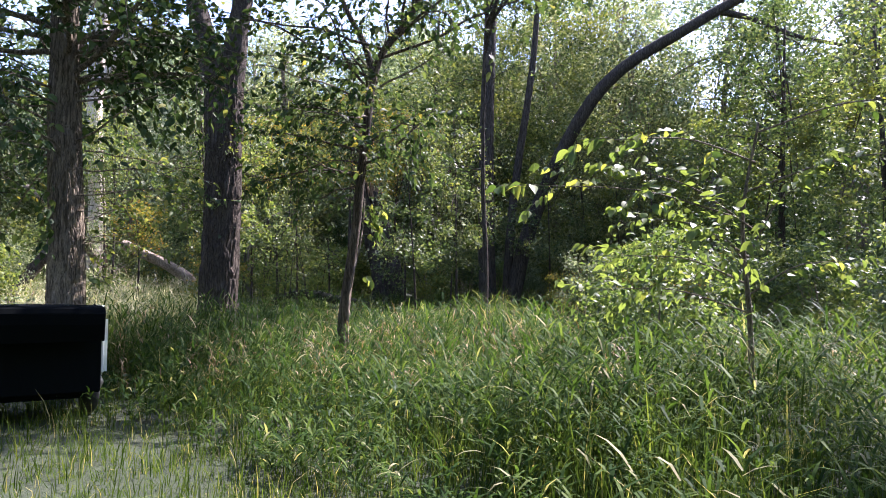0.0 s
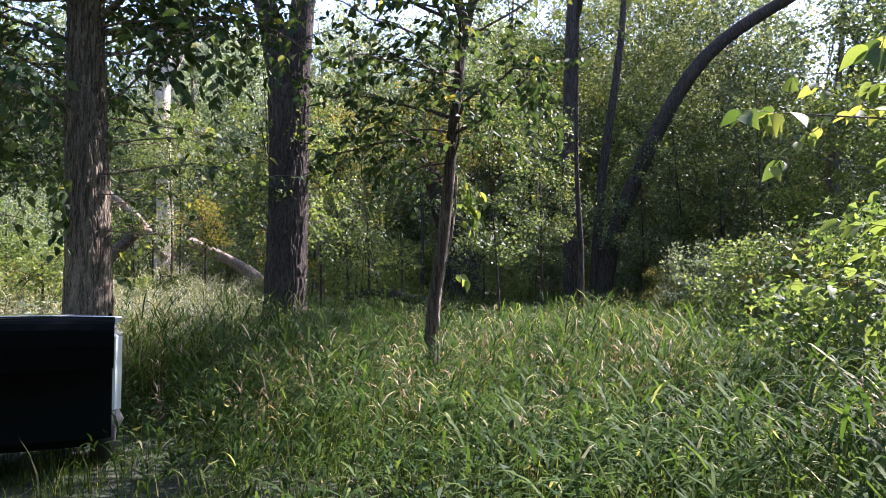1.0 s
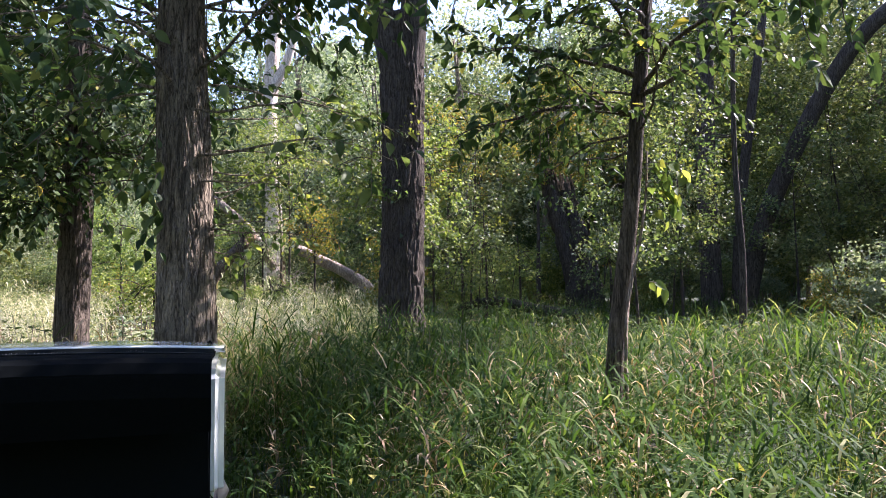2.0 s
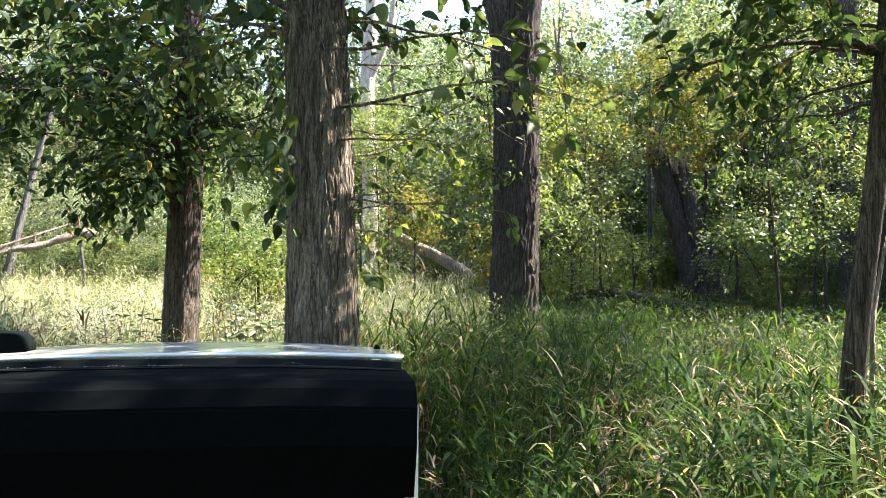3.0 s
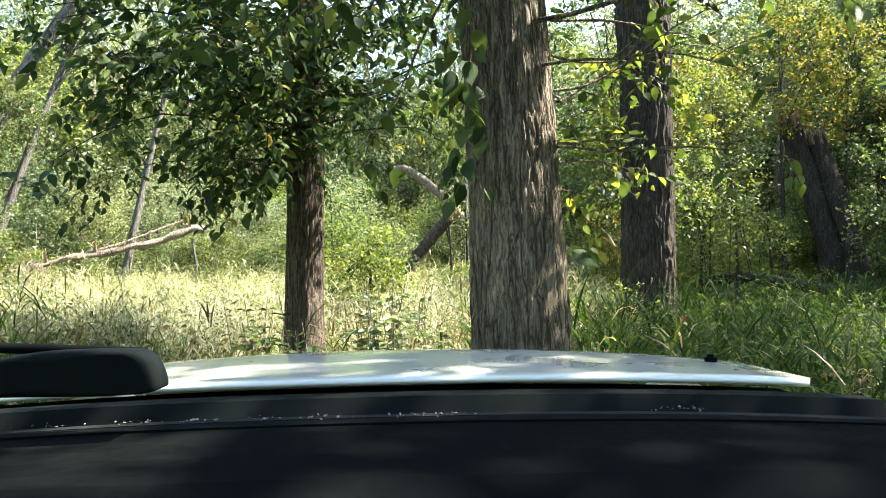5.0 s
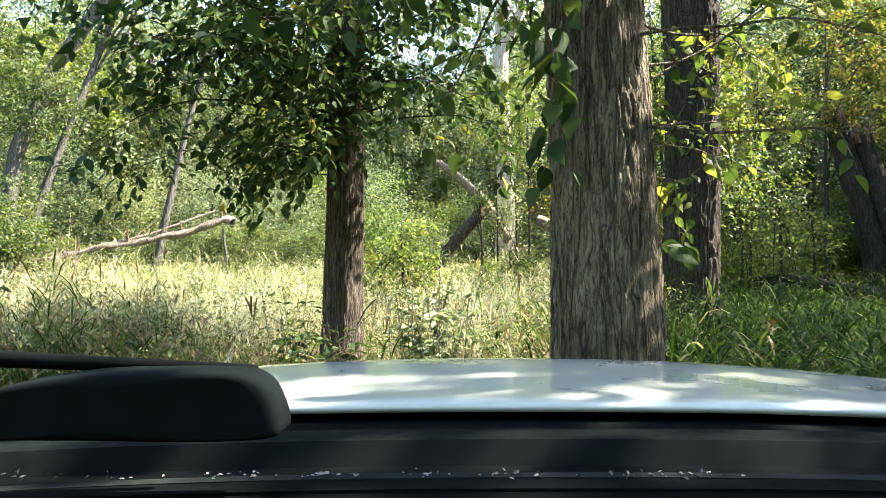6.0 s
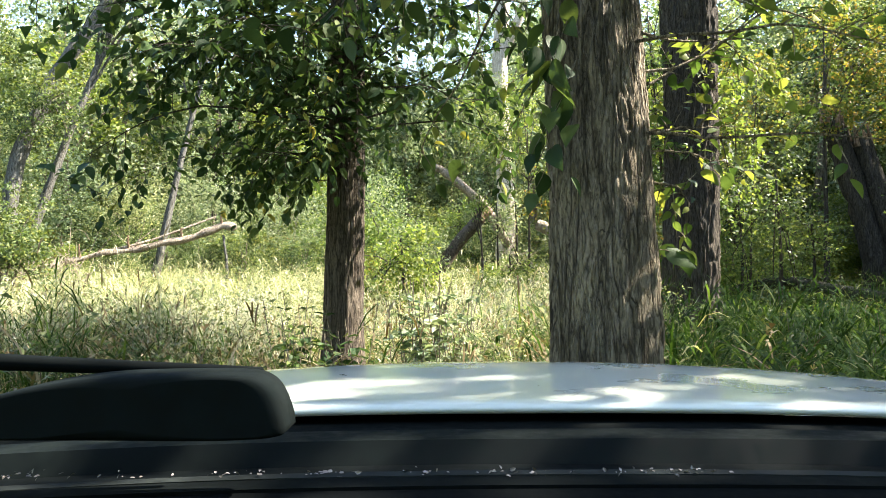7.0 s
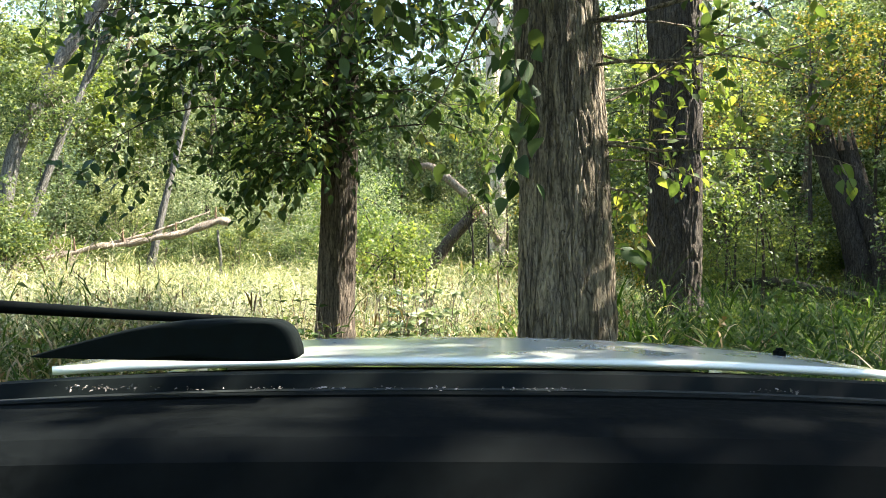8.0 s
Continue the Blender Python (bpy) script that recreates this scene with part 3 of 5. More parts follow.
def shrub(name, label, height, width, n, size, leaf, bark, stems=7, clumps=26):
    ob = thing(name, label, "shrub", group="understorey shrubs")
    wood, leaves = Geo(), Geo()
    c = cloud(leaves, n, (0, 0, height * 0.52), (width * 0.5, width * 0.5, height * 0.5), size, int(clumps * 1.4), 0.17, hollow=0.1)
    for k in range(stems):
        a = rng.uniform(0, 2 * np.pi)
        top = c[rng.integers(len(c))]
        foot = np.array([0.15 * math.cos(a), 0.15 * math.sin(a), -0.1])
        tube(wood, smooth_path([foot, 0.5 * (foot + top) + (0, 0, 0.15 * height), top], 7), np.linspace(0.03, 0.006, 7), 5)
    part("stem", wood, bark, ob, smooth=True, kind="stuff")
    part("foliage", leaves, leaf, ob, kind="stuff")
    return ob


def bearing(b, r, centre=(-4.5, 7.03)):
    """A place at r metres, b degrees to the left of +y, from the centre."""
    x, y = centre[0] - r * math.sin(radians(b)), centre[1] + r * math.cos(radians(b))
    return x, y, float(rise(x, y))


def edge_of_woods(b):
    """Distance from the parking place at which the woods begin, by bearing to the left of +y."""
    return float(np.interp(b, [-100, -60, -40, -25, -18, -13, -7, 8, 14, 20, 27, 36, 62, 75, 100], [16, 18, 19, 22, 28, 31, 38, 39, 37, 38, 40, 39, 36, 27, 17]))


def plant_woods():
    r = random.Random(11)
    kinds = {
        "cottonwood": forest_tree("woodland_tree", "tall green cottonwood at the wood's edge", 18, 4.6, 11500, 0.225, leaf_mid, bark_dark, 0.30, clumps=75),
        "maple": forest_tree("woodland_tree", "slender green maple in the woods", 15, 3.4, 9500, 0.2, leaf_mid, bark_dark, 0.20, low=0.2),
        "elder": forest_tree("woodland_tree", "bright green box elder catching the sun", 11, 3.4, 9500, 0.19, leaf_lime, bark_young, 0.16, low=0.15),
        "poplar": forest_tree("woodland_tree", "pale silvery green cottonwood in full sun", 17, 4.2, 8500, 0.23, leaf_pale, bark_grey, 0.26, low=0.12, clumps=70),
        "elm": forest_tree("woodland_tree", "dense dark green elm in the woods", 16, 4.0, 11000, 0.215, leaf_deep, bark_dark, 0.26, low=0.22),
        "yellow": forest_tree("woodland_tree", "small tree with yellowing autumn leaves", 11, 2.6, 4800, 0.16, leaf_rust, bark_dark, 0.11, low=0.5, clumps=34),
        "sapling": forest_tree("woodland_sapling", "thin dark sapling with a high sparse crown", 9, 2.2, 3600, 0.15, leaf_mid, bark_dark, 0.055, low=0.25, clumps=34),
        "honeysuckle": shrub("understorey_shrub", "dense green honeysuckle thicket at the wood's edge", 3.2, 3.4, 5600, 0.11, leaf_mid, bark_young),
        "shade": shrub("understorey_shrub", "dark green thicket in the shade", 4.2, 3.2, 5200, 0.135, leaf_deep, bark_young),
        "bright": shrub("understorey_shrub", "sunlit yellow-green shrub among the trees", 2.6, 3.0, 5200, 0.105, leaf_lime, bark_young),
        "willow": shrub("understorey_shrub", "pale green willow scrub in the sun", 3.4, 3.4, 5400, 0.12, leaf_pale, bark_young),
        "scrub": shrub("understorey_shrub", "tall pale green willow thicket behind the meadow", 8.5, 6.0, 10500, 0.15, leaf_pale, bark_young, 9, 60),
        "autumn": shrub("understorey_shrub", "yellow and rust tinted autumn shrub", 2.8, 2.4, 3200, 0.105, leaf_rust, bark_young),
    }
    used = set()

    def put(kind, at, scale):
        if kind == "autumn" and math.hypot(at[0] + 3.0, at[1] - 37.0) < 5:
            return
        # the view to the leaning tree and to the broken trunk is open
        if kind not in ("bright", "autumn", "yellow", "crown"):
            for cx, cy, tx, ty, wide in ((0, 0, 3.2, 36, 1.6), (-3.4, 6.3, -4.0, 40.5, 1.8), (-4.5, 7.0, -20.0, 40.0, 1.3), (0, 0, -15, 35.8, 1.6), (-4.5, 7.0, -18.0, 38.0, 2.0)):
                u = ((at[0] - cx) * (tx - cx) + (at[1] - cy) * (ty - cy)) / ((tx - cx) ** 2 + (ty - cy) ** 2)
                off = math.hypot(at[0] - cx - u * (tx - cx), at[1] - cy - u * (ty - cy))
                if 0 < u < 1 and off < wide + {"sapling": 0.4, "cottonwood": 3.2, "maple": 2.6, "elm": 2.8, "elder": 2.4}.get(kind, 1.4):
                    return
        m = pose(*at, 0, 0, r.uniform(0, 360))
        if kind in used:
            ob = copy_thing(kinds[kind], m)
        else:
            used.add(kind)
            ob = kinds[kind]
            ob.matrix_world = m
        ob.scale = (scale, scale, scale * r.uniform(0.9, 1.1))

    for b in np.arange(-50, 78, 5.5):
        for row in range(3 if b > 36 else 2):
            bb = b + r.uniform(-2.4, 2.4)
            d = edge_of_woods(bb) + 2.5 + 7.0 * row + r.uniform(-1.5, 2.5)
            if bb < -16:
                d += 12
            elif bb <= 12:
                d += 5
            elif bb > 12:
                d += 18 if bb < 37 else 8
            put(r.choice(["poplar", "elder", "poplar", "maple"] if bb < -16 else ["maple", "elm", "maple", "elder", "cottonwood"] if bb < 16 else ["poplar", "poplar", "elder", "maple"]), bearing(bb, d), r.uniform(0.95, 1.3) * (1.15 if bb > 37 else 1.0))
    for b in np.arange(-50, 78, 3.7):
        for row in range(2):
            bb = b + r.uniform(-1.5, 1.5)
            d = edge_of_woods(bb) + 4.2 * row + r.uniform(-1.0, 1.2)
            put(r.choice(["honeysuckle", "willow", "shade", "bright", "honeysuckle", "autumn"] if bb < 16 else ["willow", "honeysuckle", "bright", "shade", "honeysuckle", "autumn"]), bearing(bb, d), r.uniform(0.7, 1.25))
    # scrub that closes the woods low down
    for b in np.arange(-22, 76, 4.0):
        bb = b + r.uniform(-1.5, 1.5)
        put(r.choice(["willow", "honeysuckle", "shade"]) if bb > 16 else r.choice(["willow", "honeysuckle", "honeysuckle"]), bearing(bb, edge_of_woods(bb) + r.uniform(9, 15)), r.uniform(1.5, 2.1))
    for b in np.arange(37, 66, 5.5):
        bb = b + r.uniform(-1.2, 1.2)
        put("scrub", bearing(bb, edge_of_woods(bb) + r.uniform(3.0, 6.5)), r.uniform(0.8, 1.15))
    for b, d, size in ((28.6, 33, 0.6), (26.4, 31, 0.5), (24.6, 34, 0.7), (31.0, 34, 0.7), (33.0, 33, 0.55)):
        put("bright", bearing(b, d), size)
    # thin growth between the old tree and the woods
    for k in range(13):
        bb = r.uniform(-30, 15)
        put("sapling", bearing(bb, r.uniform(19, 36)), r.uniform(0.7, 1.2))
    for k in range(12):
        bb = r.uniform(-28, 14)
        # pale willow lightens this shaded growth by its leaf colour
        put(r.choice(["willow", "honeysuckle", "autumn"]), bearing(bb, r.uniform(26, 36)), r.uniform(0.5, 0.9))
    for b, d, size in ((2.6, 35.0, 1.15), (5.0, 33.0, 1.0), (7.4, 30.0, 0.8)):
        put("bright", bearing(b, d), size)
    for x, y in ((-5.3, 39.6), (-3.0, 42.0), (-9.5, 37.5)):
        put("yellow", (x, y, float(rise(x, y))), r.uniform(0.9, 1.1))
    for x, y in ((-3.0, 68.0), (-7.4, 66.0), (-12.0, 67.0), (-16.2, 65.0), (1.5, 66.0), (-25.0, 66.0), (-31.0, 61.0), (-36.5, 57.0)):
        put("poplar", (x, y, float(rise(x, y))), r.uniform(1.45, 1.65))
    for x, y in ((-1.0, 51.0), (4.2, 53.0), (8.6, 54.0), (12.5, 51.0)):
        put("maple", (x, y, float(rise(x, y))), 1.5)
    for x, y, size in ((20.0, 45.0, 1.2), (15.0, 44.0, 1.0), (11.5, 30.0, 0.7), (15.0, 27.0, 0.8)):
        put("elder", (x, y, float(rise(x, y))), size)
    for x, y, size in ((-10.6, 33.0, 1.3), (-23.6, 33.0, 0.9)):
        put("autumn", (x, y, float(rise(x, y))), size)
    for b, d, size in ((61.8, 30.0, 1.3), (64.0, 31.0, 1.4)):
        put("honeysuckle", bearing(b, d), size)
    for x, y in ((-6.2, 51.0), (-10.3, 49.5), (-14.2, 52.0)):
        put("poplar", (x, y, float(rise(x, y))), 1.25)
    for x, y, size in ((11.0, 23.0, 0.75), (12.5, 19.5, 0.7)):
        put("maple", (x, y, float(rise(x, y))), size)
    for x, y in ((13.0, 46.0), (8.0, 49.0), (-25.0, 57.0), (-21.0, 61.0)):
        put("poplar", (x, y, float(rise(x, y))), 1.3)
    # sunlit bushes along the lane
    for x, y, kind, size in ((3.5, 11.4, "bright", 0.95), (4.3, 13.2, "elder", 0.42), (4.2, 15.2, "honeysuckle", 0.9), (6.6, 16.0, "honeysuckle", 1.0), (9.2, 17.0, "bright", 1.1), (2.4, 19.5, "honeysuckle", 0.9), (6.0, 21.5, "bright", 1.2), (0.6, 22.0, "willow", 0.6), (9.5, 13.0, "honeysuckle", 1.0), (-1.0, 27.0, "sapling", 0.9), (0.6, 30.5, "sapling", 1.0), (-2.3, 29.5, "sapling", 0.8), (1.9, 27.5, "sapling", 0.7), (-6.4, 36.0, "bright", 0.7), (-0.9, 38.0, "bright", 1.1), (-6.0, 43.0, "bright", 1.4), (-1.6, 44.0, "bright", 1.5), (-3.8, 45.5, "bright", 1.7)):
        put(kind, (x, y, float(rise(x, y))), size)
    # unseen trees behind the lane, added to block sky and fill reflections
    for b in np.arange(96, 290, 20.0):
        put(r.choice(["maple", "elder", "maple"]), bearing(b + r.uniform(-4, 4), r.uniform(13, 18)), r.uniform(0.9, 1.1))


rng = np.random.default_rng(31)
plant_woods()


def bank(b, r):
    """Height of the wooded bank that rises beyond the flat, by bearing and distance."""
    u = np.clip((r - 68) / 60, 0, 1)
    top = np.interp(b, (-180, -40, -30, -22, -14, 0, 6, 15, 22, 30, 60, 180), (45, 45, 30, 34, 50, 50, 36, 36, 45, 38, 34, 36)) + 4 * np.sin(np.radians(b) * 7) + 2.5 * np.sin(np.radians(b) * 19 + 1)
    return 0.9 + top * u * (1.35 - 0.35 * u)


def far_woods():
    """A wooded bank all round: its bumpy canopy and the leaves on it."""
    nb, nr = 260, 34
    b, r = np.meshgrid(np.linspace(-180, 180, nb, endpoint=False), np.linspace(68, 128, nr), indexing="ij")
    z = bank(b, r) + 2.2 * np.sin(b * 1.9 + r) * np.sin(r * 0.55 + b * 0.6) + rng.normal(0, 0.8, b.shape) - 1.5
    v = np.stack([-4 - r * np.sin(np.radians(b)), 8 + r * np.cos(np.radians(b)), z], -1).reshape(-1, 3)
    i, j = np.meshgrid(np.arange(nb), np.arange(nr - 1), indexing="ij")
    k = (i + 1) % nb
    g = Geo().add(v, np.stack([i * nr + j, i * nr + j + 1, k * nr + j + 1, k * nr + j], -1).reshape(-1, 4))
    n = 85000
    b = rng.uniform(-75, 70, n)
    r = 68 + 60 * rng.random(n) ** 1.2
    at = np.stack([-4 - r * np.sin(np.radians(b)), 8 + r * np.cos(np.radians(b)), bank(b, r) + rng.normal(0.3, 1.1, n)], -1)
    add_leaves(g, at, rng.normal(0, 1, (n, 3)), rng.uniform(0.4, 0.9, n), False)
    tagged(new("far_woods", g.mesh("far woods", leaf_pale)), "distant bank of pale green woodland", "woods", kind="stuff")


rng = np.random.default_rng(32)
far_woods()


def furrowed_tree(name, label, path, radii, sides, rings, bark, depth, count, seed, category="tree"):
    """A standing trunk with real bark relief; its foot flares out. Returns the thing and the trunk's curve."""
    ob = thing(name, label, category)
    p = smooth_path(path, rings)
    r = np.interp(np.linspace(0, 1, rings), np.linspace(0, 1, len(radii)), radii)
    part("trunk", tube(Geo(), p, r, sides, furrows(depth, count, seed)), bark, ob, smooth=True)
    return ob, p


def tree_a():
    """The near trunk that the car stops at."""
    ob, p = furrowed_tree("cottonwood_tree", "thick furrowed grey trunk with climbing vines, before the car",
                          [(-5.53, 10.37, -0.2), (-5.54, 10.39, 1.2), (-5.60, 10.43, 2.6), (-5.75, 10.55, 4.5), (-6.0, 10.8, 9.0)],
                          [0.36, 0.275, 0.25, 0.235, 0.2, 0.16], 190, 280, bark_grey, 0.010, 60, 3.0)
    wood, leaf = Geo(), Geo()
    for k in range(40):
        h = rng.uniform(4.6, 9.0)
        a = rng.uniform(0, 2 * np.pi)
        base = p[np.argmin(np.abs(p[:, 2] - h))]
        bough(wood, leaf, base, (math.cos(a), math.sin(a), 0.35), rng.uniform(2.0, 4.5), 0.05, 16, 0.16, twig=1.0, fine=False)
    for k in range(24):
        h, a = rng.uniform(3.5, 5.4), rng.uniform(0, 2 * np.pi)
        bough(wood, leaf, p[np.argmin(np.abs(p[:, 2] - h))], (math.cos(a), math.sin(a), 0.25), rng.uniform(1.4, 2.8), 0.02, 10, 0.16, droop=0.6, twig=0.7, pitch=0.085)
    # low twigs round the trunk, in the shaded green of the leaf
    single = LeafBag()
    for start, way, length in (((-5.4, 10.2, 3.3), (1.0, -0.3, -0.05), 1.7), ((-5.4, 10.3, 2.9), (1.0, 0.1, 0.1), 1.9), ((-5.4, 10.5, 3.6), (0.9, 0.5, 0.0), 2.0),
                               ((-5.8, 10.3, 3.5), (-1.0, -0.2, 0.0), 1.6), ((-5.7, 10.2, 3.7), (-0.7, -0.7, 0.0), 1.5), ((-5.5, 10.2, 3.9), (0.2, -1.0, 0.1), 1.5),
                               ((-5.8, 10.5, 3.9), (-1.0, 0.5, 0.0), 2.2), ((-5.8, 10.5, 3.5), (-0.9, 0.8, -0.05), 2.0), ((-5.8, 10.5, 4.3), (-1.0, 0.1, 0.0), 2.2)):
        bough(wood, single, start, way, length, 0.014, 7, 0.15, droop=0.3, twig=0.5, pitch=0.1)
    # the same tree's sunlit twigs, coloured a lighter lime green
    lit = LeafBag()
    for start, way, length in (((-5.42, 10.62, 2.55), (0.25, 0.9, 0.0), 0.8), ((-5.4, 10.6, 2.3), (0.45, 0.9, 0.0), 0.7), ((-5.4, 10.6, 2.8), (0.5, 0.9, 0.05), 0.9), ((-5.4, 10.55, 2.05), (0.5, 0.8, 0.0), 0.5),
                               ((-5.36, 10.3, 2.66), (1.0, -0.05, -0.05), 1.1), ((-5.36, 10.4, 2.25), (1.0, 0.25, -0.05), 1.3), ((-5.4, 10.6, 2.6), (0.6, 0.8, 0.1), 1.6), ((-5.4, 10.6, 3.0), (0.7, 0.7, 0.05), 1.7), ((-5.45, 10.6, 2.2), (0.3, 1.0, 0.0), 1.4), ((-5.4, 10.6, 3.3), (0.4, 0.9, 0.05), 1.6), ((-5.75, 10.6, 3.0), (-0.7, 0.8, 0.0), 1.6), ((-5.75, 10.6, 2.5), (-0.5, 0.9, 0.0), 1.3)):
        bough(wood, lit, start, way, length, 0.009, 7, 0.085, droop=0.4, twig=0.3, pitch=0.055)
    part("limb", wood, bark_grey, ob, smooth=True, kind="stuff")
    part("crown", leaf, leaf_deep, ob, kind="stuff")
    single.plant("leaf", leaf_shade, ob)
    lit.plant("leaf", leaf_sunlit, ob)
    vine, ivy = Geo(), LeafBag()
    for k in range(15):
        a0, h0 = rng.uniform(-2.6, 0.2), rng.uniform(2.0, 3.2)
        f = np.linspace(0, 1, 16)
        a, h = a0 + 0.35 * np.sin(3 * f + k), h0 + 1.9 * f
        i = np.array([np.argmin(np.abs(p[:, 2] - z)) for z in h])
        a = a + 0.12 * np.sin(11 * f + 2 * k)
        r = 0.248 - 0.008 * (h - 2)
        tube(vine, np.stack([p[i, 0] + r * np.cos(a), p[i, 1] + r * np.sin(a), h], -1), 0.0045, 5)
    part("vine_stem", vine, bark_young, ob, smooth=True)
    tail = Geo()
    for k in range(11):
        x, y, h = -5.63 + rng.uniform(-0.1, 0.08), 10.06 + rng.uniform(-0.05, 0.05), 2.2 + 0.085 * k
        spray(tail, ivy, (x, y, h), (-0.2, -0.25, -0.9), 0.28, 0.003, 0.15, droop=0.5, pitch=0.08)
    spray(tail, ivy, (-5.33, 10.5, 1.70), (0.9, 0.4, 0.05), 0.12, 0.004, 0.16, droop=0.3, pitch=0.09)
    part("vine_tail", tail, bark_young, ob, kind="stuff")
    ivy.plant("vine_leaf", leaf_ivy, ob)


def tree_b():
    """The slimmer trunk by the meadow, with low dark foliage that hangs towards the lane."""
    ob, p = furrowed_tree("mulberry_tree", "slim dark trunk with low hanging leafy boughs at the meadow's edge",
                          [(-10.3, 14.42, -0.2), (-10.28, 14.42, 1.2), (-10.22, 14.40, 3.0), (-10.3, 14.5, 5.0), (-10.5, 14.4, 9.0)],
                          [0.34, 0.265, 0.25, 0.24, 0.2, 0.12], 110, 260, bark_brown, 0.008, 36, 8.0)
    wood, leaf = Geo(), Geo()
    for k in range(30):
        h = rng.uniform(3.2, 6.0) if k < 24 else rng.uniform(6.0, 9.0)
        a = rng.uniform(1.6, 2 * np.pi - 1.2) if k % 2 else rng.uniform(-3.4, -1.2)
        base = p[np.argmin(np.abs(p[:, 2] - h))]
        bough(wood, leaf, base, (math.cos(a), math.sin(a), 0.22), (rng.uniform(1.4, 3.4) if k % 5 else rng.uniform(3.6, 5.2)), 0.014, 12, 0.18, droop=0.75, lift=0.3, twig=1.0, pitch=0.095)
    single = LeafBag()
    for k in range(3):
        h, a = 3.5 + 0.5 * k, -2.5 + 0.7 * k
        bough(wood, single, p[np.argmin(np.abs(p[:, 2] - h))], (math.cos(a), math.sin(a), 0.2), 3.4, 0.02, 11, 0.2, droop=0.7, lift=0.2, twig=0.9, pitch=0.1)
    single.plant("leaf", leaf_ivy, ob)
    for k in range(11):
        h, a = rng.uniform(2.7, 4.2), rng.uniform(-3.2, -1.2)
        bough(wood, leaf, p[np.argmin(np.abs(p[:, 2] - h))], (math.cos(a), math.sin(a), 0.2), rng.uniform(1.2, 3.6), 0.010, 11, 0.16, droop=1.0, lift=0.2, twig=0.8, pitch=0.085)
    for k in range(8):
        h, a = rng.uniform(2.9, 5.2), rng.uniform(-3.0, -0.9)
        bough(wood, leaf, p[np.argmin(np.abs(p[:, 2] - h))], (math.cos(a), math.sin(a), 0.15), rng.uniform(0.9, 2.3), 0.010, 12, 0.15, droop=0.9, lift=0.1, twig=0.7, pitch=0.08, bare=0.1)
    for k in range(10):
        h, a = rng.uniform(3.4, 5.6), rng.uniform(-0.6, 0.6)
        bough(wood, leaf, p[np.argmin(np.abs(p[:, 2] - h))], (math.cos(a), math.sin(a), 0.25), rng.uniform(2.0, 4.0), 0.016, 10, 0.16, droop=0.7, twig=0.9, pitch=0.09)
    for k in range(16):
        h, a = rng.uniform(5.5, 9.0), rng.uniform(0, 2 * np.pi)
        bough(wood, leaf, p[np.argmin(np.abs(p[:, 2] - h))], (math.cos(a), math.sin(a), 0.3), rng.uniform(2.4, 4.6), 0.03, 14, 0.18, twig=0.9, fine=False)
    for k in range(12):
        h, a = rng.uniform(3.1, 5.2), rng.uniform(-1.7, -0.1)
        bough(wood, leaf, p[np.argmin(np.abs(p[:, 2] - h))], (math.cos(a), math.sin(a), 0.2), rng.uniform(0.5, 1.1), 0.008, 9, 0.15, droop=0.9, twig=0.5, pitch=0.075, bare=0.15)
    part("limb", wood, bark_dark, ob, smooth=True, kind="stuff")
    part("crown", leaf, leaf_deep, ob, kind="stuff")


def tree_c():
    """The old forked cottonwood."""
    ob, p = furrowed_tree("old_cottonwood", "old thick dark cottonwood trunk forking high up",
                          [(-7.8, 24.5, -0.3), (-7.8, 24.54, 1.5), (-7.75, 24.6, 4.0), (-7.75, 24.6, 7.5), (-7.8, 24.6, 9.9)],
                          [0.85, 0.66, 0.63, 0.62, 0.66, 0.6], 160, 190, bark_dark, 0.045, 44, 5.0)
    fork = Geo()
    tube(fork, smooth_path([(-8.0, 24.6, 8.4), (-8.45, 24.5, 10.4), (-9.0, 24.5, 12.4), (-9.9, 24.4, 17)], 20), np.linspace(0.46, 0.24, 20), 18, furrows(0.025, 18, 1.0))
    part("fork", fork, bark_dark, ob, smooth=True)
    fork = Geo()
    tube(fork, smooth_path([(-7.55, 24.6, 8.4), (-7.35, 24.6, 10.4), (-7.1, 24.7, 12.4), (-6.4, 24.8, 17)], 20), np.linspace(0.48, 0.26, 20), 18, furrows(0.025, 18, 7.0))
    part("fork", fork, bark_dark, ob, smooth=True)
    leaf, wood = Geo(), Geo()
    c = cloud(leaf, 4000, (-7.5, 24.5, 16.5), (5.5, 4.0, 4.5), 0.2, 60)
    limbs_to(wood, ((-8.4, 24.5, 10.4), (-9.8, 24.4, 17)), c, 0.15, 16)
    # leaf mass above the view, added to shade the near meadow
    c = cloud(leaf, 6500, (-6.1, 19.3, 11.6), (3.0, 2.4, 1.3), 0.15, 44, 0.2, hollow=0.1)
    limbs_to(wood, ((-7.4, 24.4, 10.5), (-6.6, 23.6, 13.5)), c, 0.12, 8)
    part("limb", wood, bark_dark, ob, smooth=True, kind="stuff")
    part("crown", leaf, leaf_mid, ob, kind="stuff")


